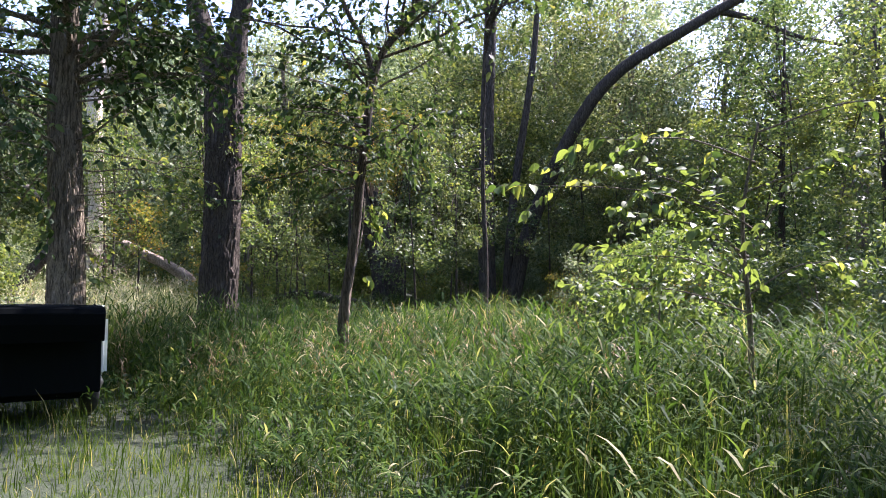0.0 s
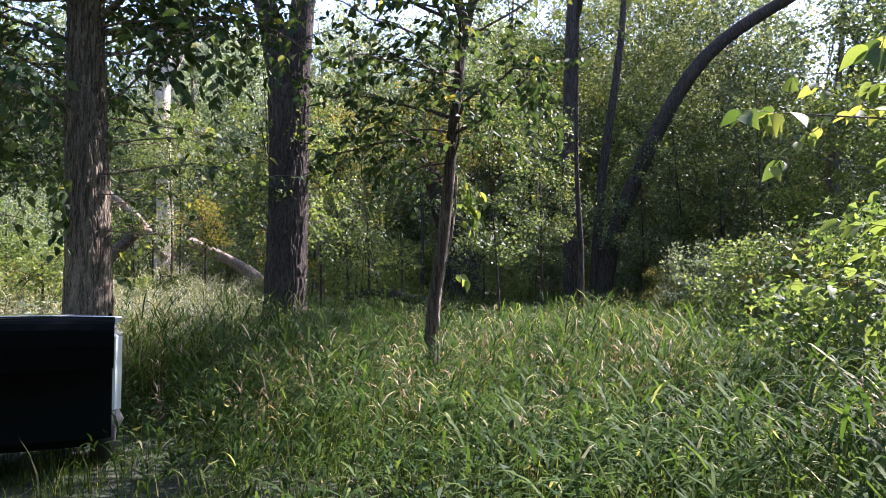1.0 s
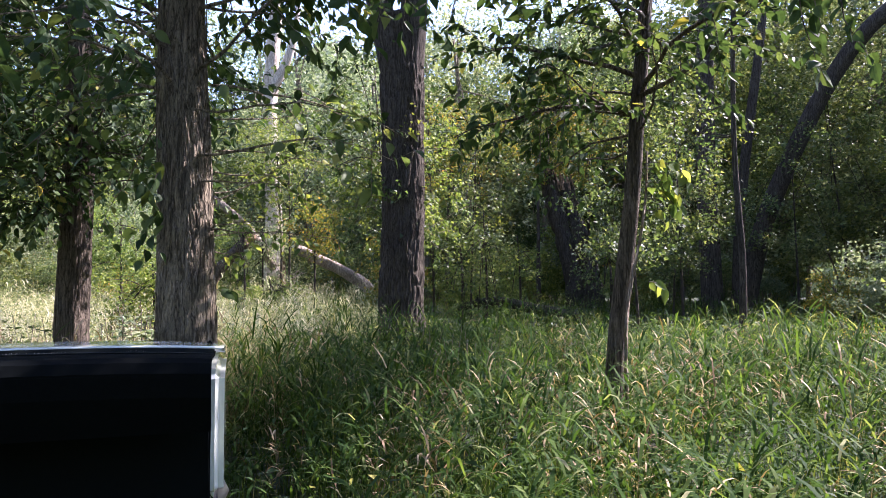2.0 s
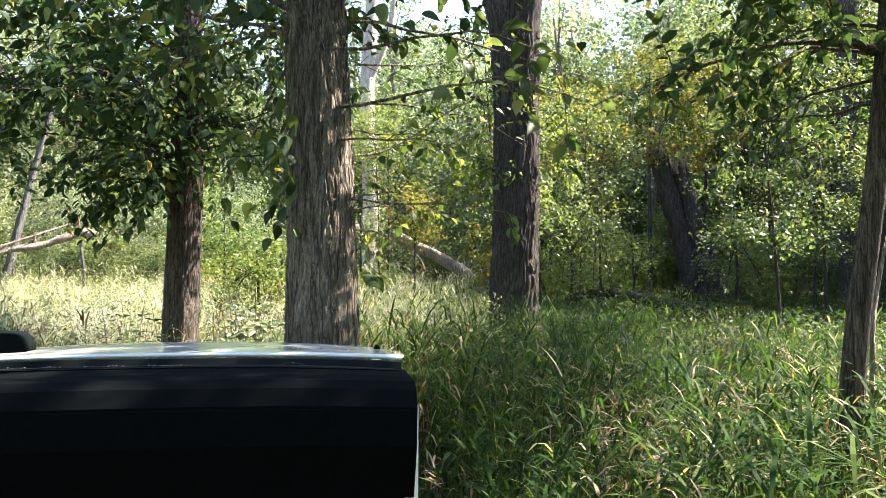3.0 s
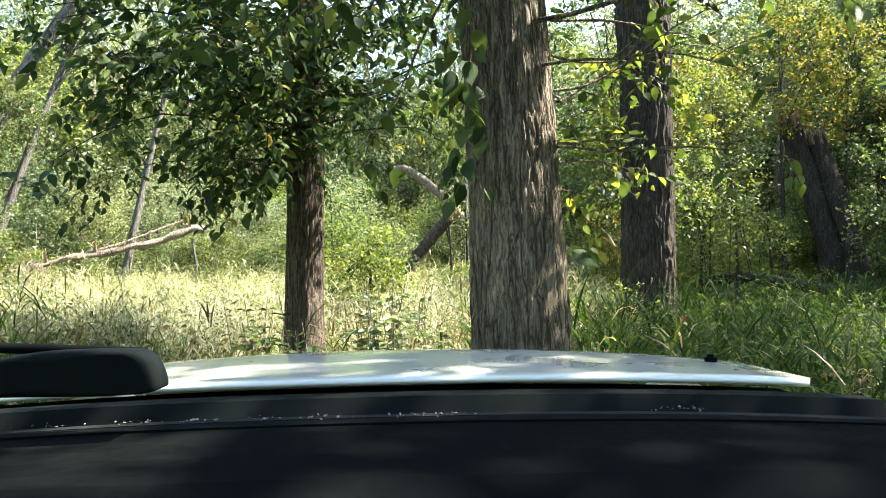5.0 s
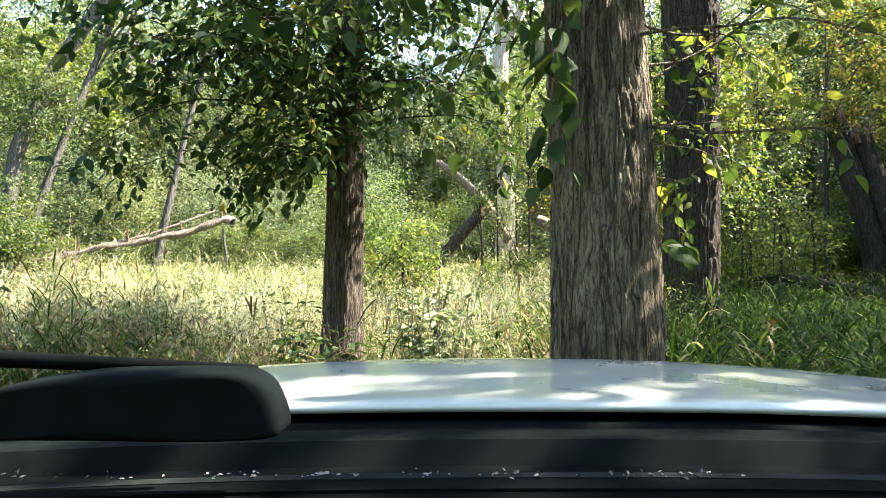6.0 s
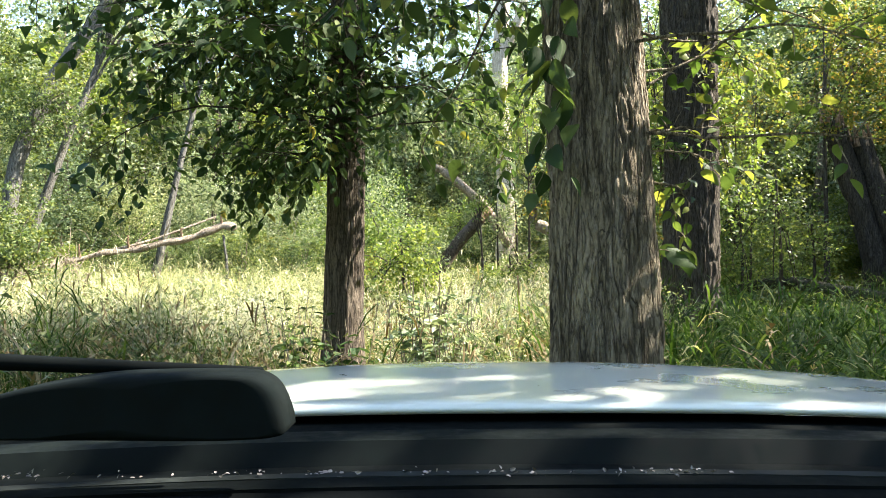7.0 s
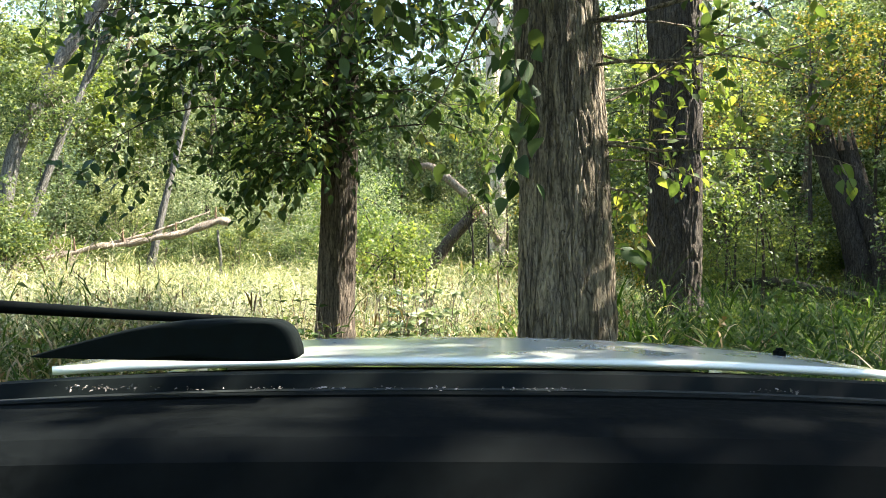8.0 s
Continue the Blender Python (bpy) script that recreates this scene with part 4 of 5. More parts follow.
def tree_d():
    """The thin leaning tree by the lane."""
    ob = thing("leaning_sapling", "slender leaning young tree with a pale vine up its stem", "tree")
    wood, leaf = Geo(), Geo()
    p = smooth_path([(-1.85, 12.6, -0.1), (-1.75, 12.6, 1.2), (-1.57, 12.6, 2.6), (-1.43, 12.62, 4.1), (-1.2, 12.74, 5.7), (-0.48, 12.79, 6.9), (0.2, 12.7, 9.4)], 44)
    tube(wood, p, np.linspace(0.105, 0.05, 44), 16)
    tube(wood, smooth_path([(-1.27, 12.7, 5.3), (-1.45, 12.7, 6.0), (-1.87, 12.66, 6.85), (-2.3, 12.6, 8.4)], 16), np.linspace(0.07, 0.03, 16), 10)
    for k in range(22):
        h = rng.uniform(3.6, 8.6)
        a = rng.uniform(1.6, 5.9) if h < 6.5 else rng.uniform(0, 2 * np.pi)
        base = p[np.argmin(np.abs(p[:, 2] - h))]
        bough(wood, leaf, base, (math.cos(a), math.sin(a), 0.3), rng.uniform(1.4, 3.4), 0.03, 14, 0.14, twig=0.8)
    # high boughs added on this side to cast dapples on the bonnet
    for k in range(13):
        h, a = rng.uniform(5.6, 8.8), rng.uniform(-2.7, -0.4)
        bough(wood, leaf, p[np.argmin(np.abs(p[:, 2] - h))], (math.cos(a), math.sin(a), 0.25), rng.uniform(2.4, 4.4), 0.03, 13, 0.15, twig=0.9, fine=False)
    for k in range(8):
        h, a = rng.uniform(3.0, 5.0), rng.uniform(1.7, 5.7)
        bough(wood, leaf, p[np.argmin(np.abs(p[:, 2] - h))], (math.cos(a), math.sin(a), 0.2), rng.uniform(1.2, 2.4), 0.018, 8, 0.14, twig=0.6, pitch=0.08)
    # unseen leaf cloud, added for the shade it throws on the meadow's edge
    c = cloud(leaf, 6500, (-2.6, 15.4, 10.6), (2.7, 2.6, 1.3), 0.15, 44, 0.2, hollow=0.1)
    limbs_to(wood, (p[34], p[-1]), c, 0.04, 14)
    part("trunk", wood, bark_brown, ob, smooth=True)
    part("crown", leaf, leaf_deep, ob, kind="stuff")
    hang, twigs = LeafBag(), Geo()
    for h, way, length in ((4.7, (-0.25, -1.0, -0.02), 3.2), (5.0, (0.15, -1.0, 0.0), 3.6), (5.2, (0.5, -0.9, 0.0), 3.0), (4.9, (-0.7, -0.8, -0.02), 3.4), (5.4, (-0.1, -1.0, 0.05), 4.2), (5.5, (-0.95, -0.4, 0.0), 3.0)):
        bough(twigs, hang, p[np.argmin(np.abs(p[:, 2] - h))], way, length, 0.02, 9, 0.14, droop=0.35, twig=0.55, pitch=0.12, bare=0.3)
    part("twig", twigs, bark_young, ob, kind="stuff")
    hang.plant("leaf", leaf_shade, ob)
    vine, vleaf = Geo(), LeafBag()
    f = np.linspace(0, 1, 30)
    base = p[(f * 17).astype(int)]
    tube(vine, base + np.stack([0.11 + 0.03 * np.sin(9 * f), -0.13 + 0.02 * np.cos(7 * f), 0 * f], -1), np.linspace(0.026, 0.012, 30), 8)
    part("vine_stem", vine, wood_grey, ob, smooth=True)
    stem = Geo()
    for h, length in ((1.75, 0.2), (2.5, 0.3), (2.65, 0.4), (2.8, 0.45), (2.95, 0.5), (3.0, 0.55), (2.75, 0.35)):
        spray(stem, vleaf, (-1.42, 12.45, h), (1, -0.2, 0.3), length, 0.006, 0.15, droop=1.9, pitch=0.045)
    part("vine_twig", stem, bark_young, ob, kind="stuff")
    vleaf.plant("vine_leaf", leaf_sunlit, ob)


def tree_e():
    """The clump with the long leaning limb."""
    ob = thing("leaning_willow", "dark multi-stemmed tree with a long leaning limb", "tree")
    for name, path, r0, r1 in (
        ("stem", [(2.3, 36, 0.3), (2.2, 36, 6), (2.3, 36, 12), (2.6, 36, 18)], 0.46, 0.28),
        ("thin_stem", [(3.2, 36, 0.3), (3.6, 36, 6), (4.6, 36, 13), (5.0, 36, 18)], 0.26, 0.12),
        ("leaning_limb", [(3.4, 36, 0.3), (4.6, 35.5, 5.2), (7.6, 34, 11.2), (12.0, 33, 14.2), (17, 33, 17)], 0.42, 0.2),
    ):
        part(name, tube(Geo(), smooth_path(path, 24), np.linspace(r0, r1, 24), 12), bark_dark, ob, smooth=True)
    part("side_limb", tube(Geo(), smooth_path([(13.2, 33.0, 14.8), (14.6, 32.8, 14.4), (16.2, 32.2, 13.4), (18.0, 31.3, 12.6)], 16), np.linspace(0.17, 0.07, 16), 10), bark_dark, ob, smooth=True)
    leaf = Geo()
    cloud(leaf, 26000, (5.0, 39.4, 12.5), (8, 2.2, 7.5), 0.17, 90, 0.16, hollow=0.2)
    part("crown", leaf, leaf_mid, ob, kind="stuff")


def broken_trunk():
    """The leaning broken double trunk in the shade."""
    ob = thing("broken_trunk", "leaning broken double trunk in deep shade", "tree stump")
    x, y, z = -3.4, 40.5, float(rise(-3.4, 40.5))
    for name, dx, top, r in (("trunk", 0.0, (-1.6, 0.2, 7.0), 0.5), ("trunk", 0.8, (-1.4, 0.5, 6.2), 0.5)):
        path = smooth_path([(x + dx, y, z - 0.3), (x + dx - 0.3, y, z + 2), (x + dx + top[0], y + top[1], z + top[2])], 30)
        for k in range(7):
            a = k * 0.9 + dx
            foot = path[-1] + np.array([0.75 * r * math.cos(a), 0.75 * r * math.sin(a), -0.3])
            part("splinter", tube(Geo(), [foot, foot + (-0.05, 0, 0.5), foot + (-0.12, 0, 0.6 + 0.5 * rng.random())], [0.14, 0.09, 0.02], 6), wood_brown, ob)
        part(name, tube(Geo(), path, np.linspace(r * 1.15, r * 0.8, 30), 30, furrows(0.10, 12, dx)), bark_dark, ob, smooth=True)


def dead_snag():
    """The bleached dead tree beyond the meadow with its fallen top."""
    ob = thing("dead_snag", "bleached bare dead tree standing beyond the meadow", "dead tree")
    x, y, z = bearing(25.1, 37)
    part("trunk", tube(Geo(), smooth_path([(x, y, z - 0.3), (x + 0.2, y, z + 5), (x - 0.1, y, z + 11), (x + 0.3, y, z + 18)], 40), np.linspace(0.52, 0.36, 40), 20, furrows(0.03, 14, 2.0)), wood_pale, ob, smooth=True)
    part("broken_arm", tube(Geo(), smooth_path([(x, y, z + 12), (x + 1.2, y, z + 14.5), (x + 1.6, y, z + 17)], 14), np.linspace(0.3, 0.12, 14), 12), wood_pale, ob, smooth=True)
    log = thing("fallen_log", "thick weathered log fallen against the thicket", "fallen log")
    part("bole", tube(Geo(), smooth_path([(-16.2, 35.5, 3.75), (-15.2, 35.7, 3.25), (-13.9, 35.9, 2.6), (-12.9, 36, 1.9), (-12.3, 36.1, 1.0)], 30), np.linspace(0.24, 0.30, 30), 20, furrows(0.03, 16, 4.0)), wood_grey, log, smooth=True)
    prop = thing("fallen_branch", "broken pale branch leaning against the dead tree", "fallen branch")
    part("branch", tube(Geo(), smooth_path([(-22.3, 36.2, 6.75), (-21.75, 36.34, 6.75), (-21.3, 36.6, 6.45), (-19.84, 37.4, 5.0), (-18.9, 38.4, 3.0)], 24), np.linspace(0.16, 0.24, 24), 14, furrows(0.03, 9, 1.0)), wood_grey, prop, smooth=True)
    stump = thing("leaning_log", "dark leaning rotten log in the meadow", "fallen log")
    part("bole", tube(Geo(), smooth_path([(-20.7, 33.5, 0.7), (-19.94, 33.9, 2.1), (-19.3, 34.3, 3.1), (-18.5, 34.7, 4.1)], 24), np.linspace(0.3, 0.27, 24), 16, furrows(0.05, 11, 6.0)), bark_brown, stump, smooth=True)
    part("broken_end", tube(Geo(), smooth_path([(-18.56, 34.67, 4.03), (-18.42, 34.74, 4.2), (-18.1, 34.9, 4.35)], 8), np.linspace(0.275, 0.13, 8), 14, furrows(0.05, 9, 3.0)), wood_brown, stump, "splintered red-brown broken end", smooth=True)
    red = thing("rotten_stub", "red-brown rotten stub of a broken tree", "tree stump")
    a = bearing(24.6, 38)
    part("stub", tube(Geo(), smooth_path([(a[0], a[1], 0.4), (a[0] + 0.1, a[1], 3), (a[0] - 0.1, a[1], 6.3)], 30), np.linspace(0.5, 0.3, 30), 18, furrows(0.05, 12, 9.0)), wood_brown, red, smooth=True)


def snag_thicket():
    """Leafy growth that hides the dead tree's middle and crowds round its foot."""
    # lime and pale leaves put the thicket's sunlight into the colour
    for label, x, y, high, centre, radii, n, mat in (
            ("slim box elder leafing out before the dead tree", -18.2, 37.6, 9.5, (-18.9, 38.2, 9.0), (2.6, 1.6, 2.3), 5200, leaf_lime),
            ("green young elm crowding the dead tree", -16.2, 34.4, 8.0, (-16.2, 34.6, 7.4), (2.4, 1.6, 2.6), 4200, leaf_mid),
            ("yellow-green sapling beside the leaning log", -21.2, 33.6, 4.2, (-21.2, 33.8, 3.0), (1.7, 1.3, 1.4), 2600, leaf_pale),
            ("leafy bush grown up round the dead tree's foot", -18.9, 37.0, 5.0, (-18.9, 37.2, 3.7), (1.6, 1.2, 2.0), 3000, leaf_pale),
            ("sunlit box elder bush standing in the meadow", -15.3, 23.4, 2.6, (-15.3, 23.4, 1.5), (1.7, 1.4, 1.5), 3200, leaf_lime),
            ("sunlit yellow-green young elm beyond the meadow", -19.6, 27.4, 4.6, (-19.6, 27.5, 2.7), (2.1, 1.6, 2.4), 4600, leaf_lime),
            ("leafy growth hanging over the leaning log's broken end", -18.0, 33.6, 4.6, (-18.2, 33.9, 4.5), (0.7, 0.6, 0.6), 420, leaf_lime),
            ("low yellow-green bush in full sun at the thicket's foot", *bearing(24.6, 29)[:2], 2.4, (*bearing(24.6, 29)[:2], 1.3), (1.7, 1.3, 1.3), 2600, leaf_lime),
            ("low pale bush in full sun at the thicket's foot", *bearing(28.2, 31.5)[:2], 1.7, (*bearing(28.2, 31.5)[:2], 1.0), (1.6, 1.2, 0.9), 2000, leaf_pale),
            ("tall yellow-green young elder behind the leaning log", *bearing(28.6, 39)[:2], 5.5, (*bearing(28.6, 39)[:2], 3.9), (2.2, 1.3, 2.2), 3800, leaf_lime),
            ("sparse young elm with a few sunlit leaves in the hollow", *bearing(4.6, 23.5)[:2], 4.6, (*bearing(4.6, 23.5)[:2], 2.7), (1.5, 1.6, 1.9), 1700, leaf_mid),
            ("sparse yellow-green sapling among the shaded trees", *bearing(7.2, 25.5)[:2], 4.4, (*bearing(7.2, 25.5)[:2], 2.6), (1.4, 1.6, 1.9), 1500, leaf_lime),
            ("thin leafy sapling in the hollow by the broken trunk", *bearing(2.4, 27.5)[:2], 4.0, (*bearing(2.4, 27.5)[:2], 2.5), (1.0, 1.4, 1.7), 1100, leaf_lime),
            ("thin leafy sapling before the dark wood", *bearing(-5.5, 27.0)[:2], 4.6, (*bearing(-5.5, 27.0)[:2], 2.7), (1.6, 1.5, 2.0), 1600, leaf_mid),
            ("rust-tinted young tree by the fallen log", -14.6, 33.6, 5.0, (-14.6, 33.8, 4.6), (1.5, 1.2, 1.7), 2300, leaf_rust)):
        ob = thing("young_tree", label, "tree", group="young trees at the dead tree")
        z = float(rise(x, y))
        wood, leaf = Geo(), Geo()
        p = smooth_path([(x, y, z - 0.2), (x + 0.1, y, 0.4 * high), (0.5 * (x + centre[0]), 0.5 * (y + centre[1]), high)], 20)
        tube(wood, p, np.linspace(0.08, 0.02, 20), 8)
        limbs_to(wood, (p[6], p[-1]), cloud(leaf, n, centre, radii, 0.13, 30, 0.24, hollow=0.1), 0.03, 12)
        part("trunk", wood, bark_dark, ob, smooth=True)
        part("crown", leaf, mat, ob, kind="stuff")


def meadow_log():
    ob = thing("bleached_log", "long bleached fallen limb lying over the meadow grass", "fallen log")
    d = (-29.5, 30.1, float(rise(-29.5, 30.1)))
    path = smooth_path([(-34.2, 23.6, 1.9), (-33.43, 24.9, 2.2), (-32.5, 26.3, 2.65), (-31.69, 27.45, 2.85), (-30.51, 28.93, 3.3), (-29.6, 29.95, 3.85), (-29.2, 30.4, 3.75)], 40)
    path = path + np.cumsum(rng.normal(0, 0.02, path.shape), axis=0) * (0.3, 0.3, 1.0)
    part("limb", tube(Geo(), path, np.linspace(0.10, 0.2, 40) * (1 + 0.15 * np.sin(np.arange(40) * 1.1)), 16, furrows(0.03, 12, 5.0)), wood_grey, ob, smooth=True)
    part("prop", tube(Geo(), smooth_path([(d[0] + 0.2, d[1] + 0.1, d[2] - 0.1), (d[0] + 0.25, d[1], d[2] + 1.2), (d[0], d[1], d[2] + 2.5)], 12), np.linspace(0.09, 0.05, 12), 10, furrows(0.02, 10, 2.0)), bark_pale, ob, smooth=True)
    part("side_limb", tube(Geo(), smooth_path([path[12], path[20] + (0.1, 0.3, 0.35), path[30] + (-0.3, 0.6, 0.7)], 16), np.linspace(0.08, 0.04, 16), 9, furrows(0.02, 10, 4.0)), wood_grey, ob, smooth=True)
    for k in (9, 17, 25, 33):
        part("stub", tube(Geo(), [path[k], path[k] + (0.05, -0.1, 0.35), path[k] + (0.12, -0.15, 0.5 + 0.2 * rng.random())], [0.07, 0.05, 0.03], 7), wood_brown, ob)
    for k in range(9):
        p = path[rng.integers(2, 22)]
        v = unit(np.array([rng.normal(0, 1), rng.normal(0, 0.6), rng.uniform(0.2, 1.2)]))
        part("bare_twig", tube(Geo(), smooth_path([p, p + v * 0.8 + (0.1, 0, 0), p + v * rng.uniform(1.2, 2.4)], 8), np.linspace(0.025, 0.006, 8), 5), wood_grey, ob)


def lane_sapling():
    """The young tree beside the lane whose sunlit sprays reach over it."""
    ob = thing("lane_sapling", "young tree beside the lane with large sunlit leaves", "tree")
    wood, leaf = Geo(), LeafBag()
    p = smooth_path([(3.35, 7.7, -0.1), (3.3, 7.6, 1.2), (3.2, 7.5, 2.3), (3.3, 7.3, 3.3)], 30)
    tube(wood, p, np.linspace(0.035, 0.012, 30), 10)
    # long sprays: start, end and number of side twigs
    for a, b, n in (((3.2, 7.5, 2.3), (0.85, 6.4, 2.5), 5), ((3.3, 7.4, 2.9), (1.55, 6.3, 2.9), 4), ((3.25, 7.5, 2.6), (4.6, 6.4, 2.85), 4), ((3.3, 7.3, 3.2), (4.5, 6.3, 3.3), 4),
                    ((3.3, 7.6, 1.5), (4.1, 7.2, 1.85), 3), ((3.3, 7.6, 1.6), (1.9, 7.3, 1.9), 5), ((3.3, 7.6, 1.9), (2.2, 7.4, 2.3), 5), ((3.3, 7.6, 1.7), (2.7, 7.0, 2.1), 7), ((3.3, 7.6, 1.3), (1.7, 7.6, 1.55), 4), ((3.3, 7.5, 2.2), (1.9, 7.0, 2.75), 4), ((3.3, 7.5, 2.0), (3.6, 7.1, 2.6), 4)):
        a, b = np.array(a), np.array(b)
        path = smooth_path([a, 0.5 * (a + b) + (0, 0, 0.12), b], 10)
        tube(wood, path, np.linspace(0.012, 0.004, 10), 6)
        for k in range(n + 1):
            at = path[int(3 + 6 * (k + 0.5) / (n + 1))]
            spray(wood, leaf, at, unit(b - a) + rng.normal(0, 0.5, 3), rng.uniform(0.3, 0.6), 0.004, 0.125, droop=0.5, pitch=0.05)
        spray(wood, leaf, b, b - a, 0.5, 0.004, 0.14, droop=0.35, pitch=0.04)
    part("trunk", wood, bark_young, ob, smooth=True)
    leaf.plant("leaf", leaf_sunlit, ob)


def brushwood():
    """Heaps of bare bleached sticks beyond the meadow."""
    for name, label, b0, b1, dist, top, n in (("brush_pile", "tangle of bare bleached sticks under the dead tree", 22.5, 25.5, 34, 3.6, 60), ("bare_bush", "bare grey dead bush at the meadow's far edge", 57.0, 62.5, 32.0, 2.9, 110)):
        ob = thing(name, label, "brushwood")
        sticks = Geo()
        for k in range(n):
            x, y, z = bearing(rng.uniform(b0, b1), dist + rng.uniform(-1, 1))
            v = unit(np.array([rng.normal(0, 1), rng.normal(0, 0.6), rng.uniform(0.3, 1.6)])) * rng.uniform(0.8, 2.0)
            a = np.array([x, y, z + (top - 1.5) * rng.random() ** 2 * 0.8 - 0.05])
            tube(sticks, smooth_path([a, a + 0.5 * v + rng.normal(0, 0.1, 3), a + v], 6), np.linspace(0.024, 0.007, 6), 5)
        part("brushwood", sticks, wood_grey, ob, kind="stuff")


def tree_f():
    """The small leafy tree that stands behind the old cottonwood."""
    ob = thing("young_mulberry", "small leafy tree with light green foliage behind the old cottonwood", "tree")
    wood, leaf = Geo(), Geo()
    p = smooth_path([(-8.15, 26.1, 0.1), (-8.1, 26.1, 1.7), (-8.2, 26.2, 3.7), (-8.1, 26.1, 7.8)], 30)
    tube(wood, p, np.linspace(0.07, 0.025, 30), 10)
    for k in range(30):
        h, a = rng.uniform(3.4, 7.4), rng.uniform(0, 2 * np.pi)
        bough(wood, leaf, p[np.argmin(np.abs(p[:, 2] - h))], (math.cos(a), math.sin(a), 0.3), rng.uniform(1.2, 2.5), 0.02, 11, 0.14, twig=0.7)
    lit = Geo()
    for k in range(6):
        h, a = rng.uniform(2.8, 4.8), rng.uniform(0.9, 1.9)
        bough(wood, lit, p[np.argmin(np.abs(p[:, 2] - h))], (math.cos(a), math.sin(a), 0.2), rng.uniform(2.4, 4.0), 0.02, 11, 0.15, droop=0.5, twig=0.7, pitch=0.08)
    part("trunk", wood, bark_young, ob, smooth=True)
    part("crown", leaf, leaf_lime, ob, kind="stuff")
    part("sunlit_bough", lit, leaf_lime, ob, "bright yellow-green leaves", kind="stuff")


def canopy_tree():
    """Slender tall tree, added: its mostly unseen high crown shades grass beyond the lane."""
    ob = thing("canopy_tree", "slender dark tree added to shade the grass", "tree")
    wood, leaf, stem = Geo(), Geo(), Geo()
    p = smooth_path([(1.4, 24.0, -0.1), (1.45, 23.9, 2.5), (1.35, 23.9, 6.0), (1.5, 23.4, 13.5)], 40)
    tube(stem, p, np.linspace(0.11, 0.04, 40), 12)
    for centre, radii, n in (((3.0, 25.2, 13.2), (4.4, 3.6, 1.5), 12000), ((2.7, 18.9, 12.0), (2.4, 2.8, 1.3), 6000)):
        c = cloud(leaf, n, centre, radii, 0.15, 70, 0.17, hollow=0.1)
        limbs_to(wood, (p[26], p[-1]), c, 0.06, 14)
    for k in range(7):
        h, a = rng.uniform(4.5, 9.0), rng.uniform(0, 2 * np.pi)
        bough(wood, leaf, p[np.argmin(np.abs(p[:, 2] - h))], (math.cos(a), math.sin(a), 0.25), rng.uniform(1.2, 2.4), 0.018, 10, 0.12, twig=0.7, fine=False)
    part("trunk", stem, bark_dark, ob, smooth=True)
    part("limb", wood, bark_dark, ob, smooth=True, kind="stuff")
    part("crown", leaf, leaf_mid, ob, kind="stuff")


def leaning_tree():
    """The grey tree that leans over the far side of the meadow."""
    ob = thing("leaning_tree", "grey tree leaning over the far meadow", "tree")
    path = [(-33.75, 22.3, 0.4), (-33.6, 22.6, 2.9), (-33.4, 22.9, 6.1), (-33.1, 23.5, 8.1), (-32.7, 24.1, 10.0), (-31.65, 25.8, 13.5), (-30.6, 27.2, 16.5)]
    part("trunk", tube(Geo(), smooth_path(path, 50), np.linspace(0.34, 0.24, 50), 16, furrows(0.03, 14, 3.0)), bark_pale, ob, smooth=True)
    leaf, wood = Geo(), Geo()
    c = cloud(leaf, 9000, (-30.5, 27.4, 19), (5, 4, 4), 0.16, 40)
    limbs_to(wood, (path[-2], path[-1]), c, 0.15, 10)
    c = cloud(leaf, 3600, (-32.6, 23.0, 8.3), (1.9, 1.6, 1.5), 0.15, 16, 0.3, hollow=0.1)
    limbs_to(wood, (path[2], path[3]), c, 0.06, 6)
    part("limb", wood, bark_pale, ob, smooth=True, kind="stuff")
    part("crown", leaf, leaf_mid, ob, kind="stuff")


def grey_trees():
    """Grey trunks at the meadow's far side, leafy high up."""
    for label, x, y, lean, r in (("grey leaning trunk at the meadow's far side", -34.4, 23.3, 4.2, 0.2), ("pale grey trunk behind the meadow's hanging leaves", -33.4, 29.3, 2.8, 0.19)):
        ob = thing("grey_tree", label, "tree", (x, y, float(rise(x, y))), 60)
        path = smooth_path([(0, 0, -0.3), (0.25 * lean, 0, 3.5), (0.55 * lean, 0, 7.5), (lean, 0, 13)], 30)
        part("trunk", tube(Geo(), path, np.linspace(r * 1.2, r * 0.5, 30), 16, furrows(0.03, 14, x)), bark_pale, ob, smooth=True)
        leaf, wood = Geo(), Geo()
        c = cloud(leaf, 3000, path[-1] + (0, 0, 1.5), (3.4, 3.4, 3.6), 0.2, 40)
        limbs_to(wood, (path[12], path[-1]), c, r * 0.4, 10)
        part("limb", wood, bark_pale, ob, smooth=True, kind="stuff")
        part("crown", leaf, leaf_pale, ob, kind="stuff")


def dark_log():
    ob = thing("mossy_log", "dark rotting log lying in the shaded grass", "fallen log")
    path = smooth_path([(-8.8, 34.6, 0.55), (-7.7, 34.1, 1.1), (-6.36, 33.4, 1.26), (-5.07, 32.6, 1.05), (-3.6, 31.9, 0.75), (-2.1, 31.2, 0.25)], 40)
    part("bole", tube(Geo(), path, np.linspace(0.16, 0.26, 40), 18, furrows(0.03, 14, 8.0)), bark_mossy, ob, smooth=True)
    for k, v in ((10, (0.1, -0.3, 0.35)), (22, (0.2, 0.2, 0.4))):
        part("stub", tube(Geo(), [path[k], path[k] + np.array(v) * 0.6, path[k] + np.array(v)], [0.05, 0.04, 0.02], 7), bark_mossy, ob)


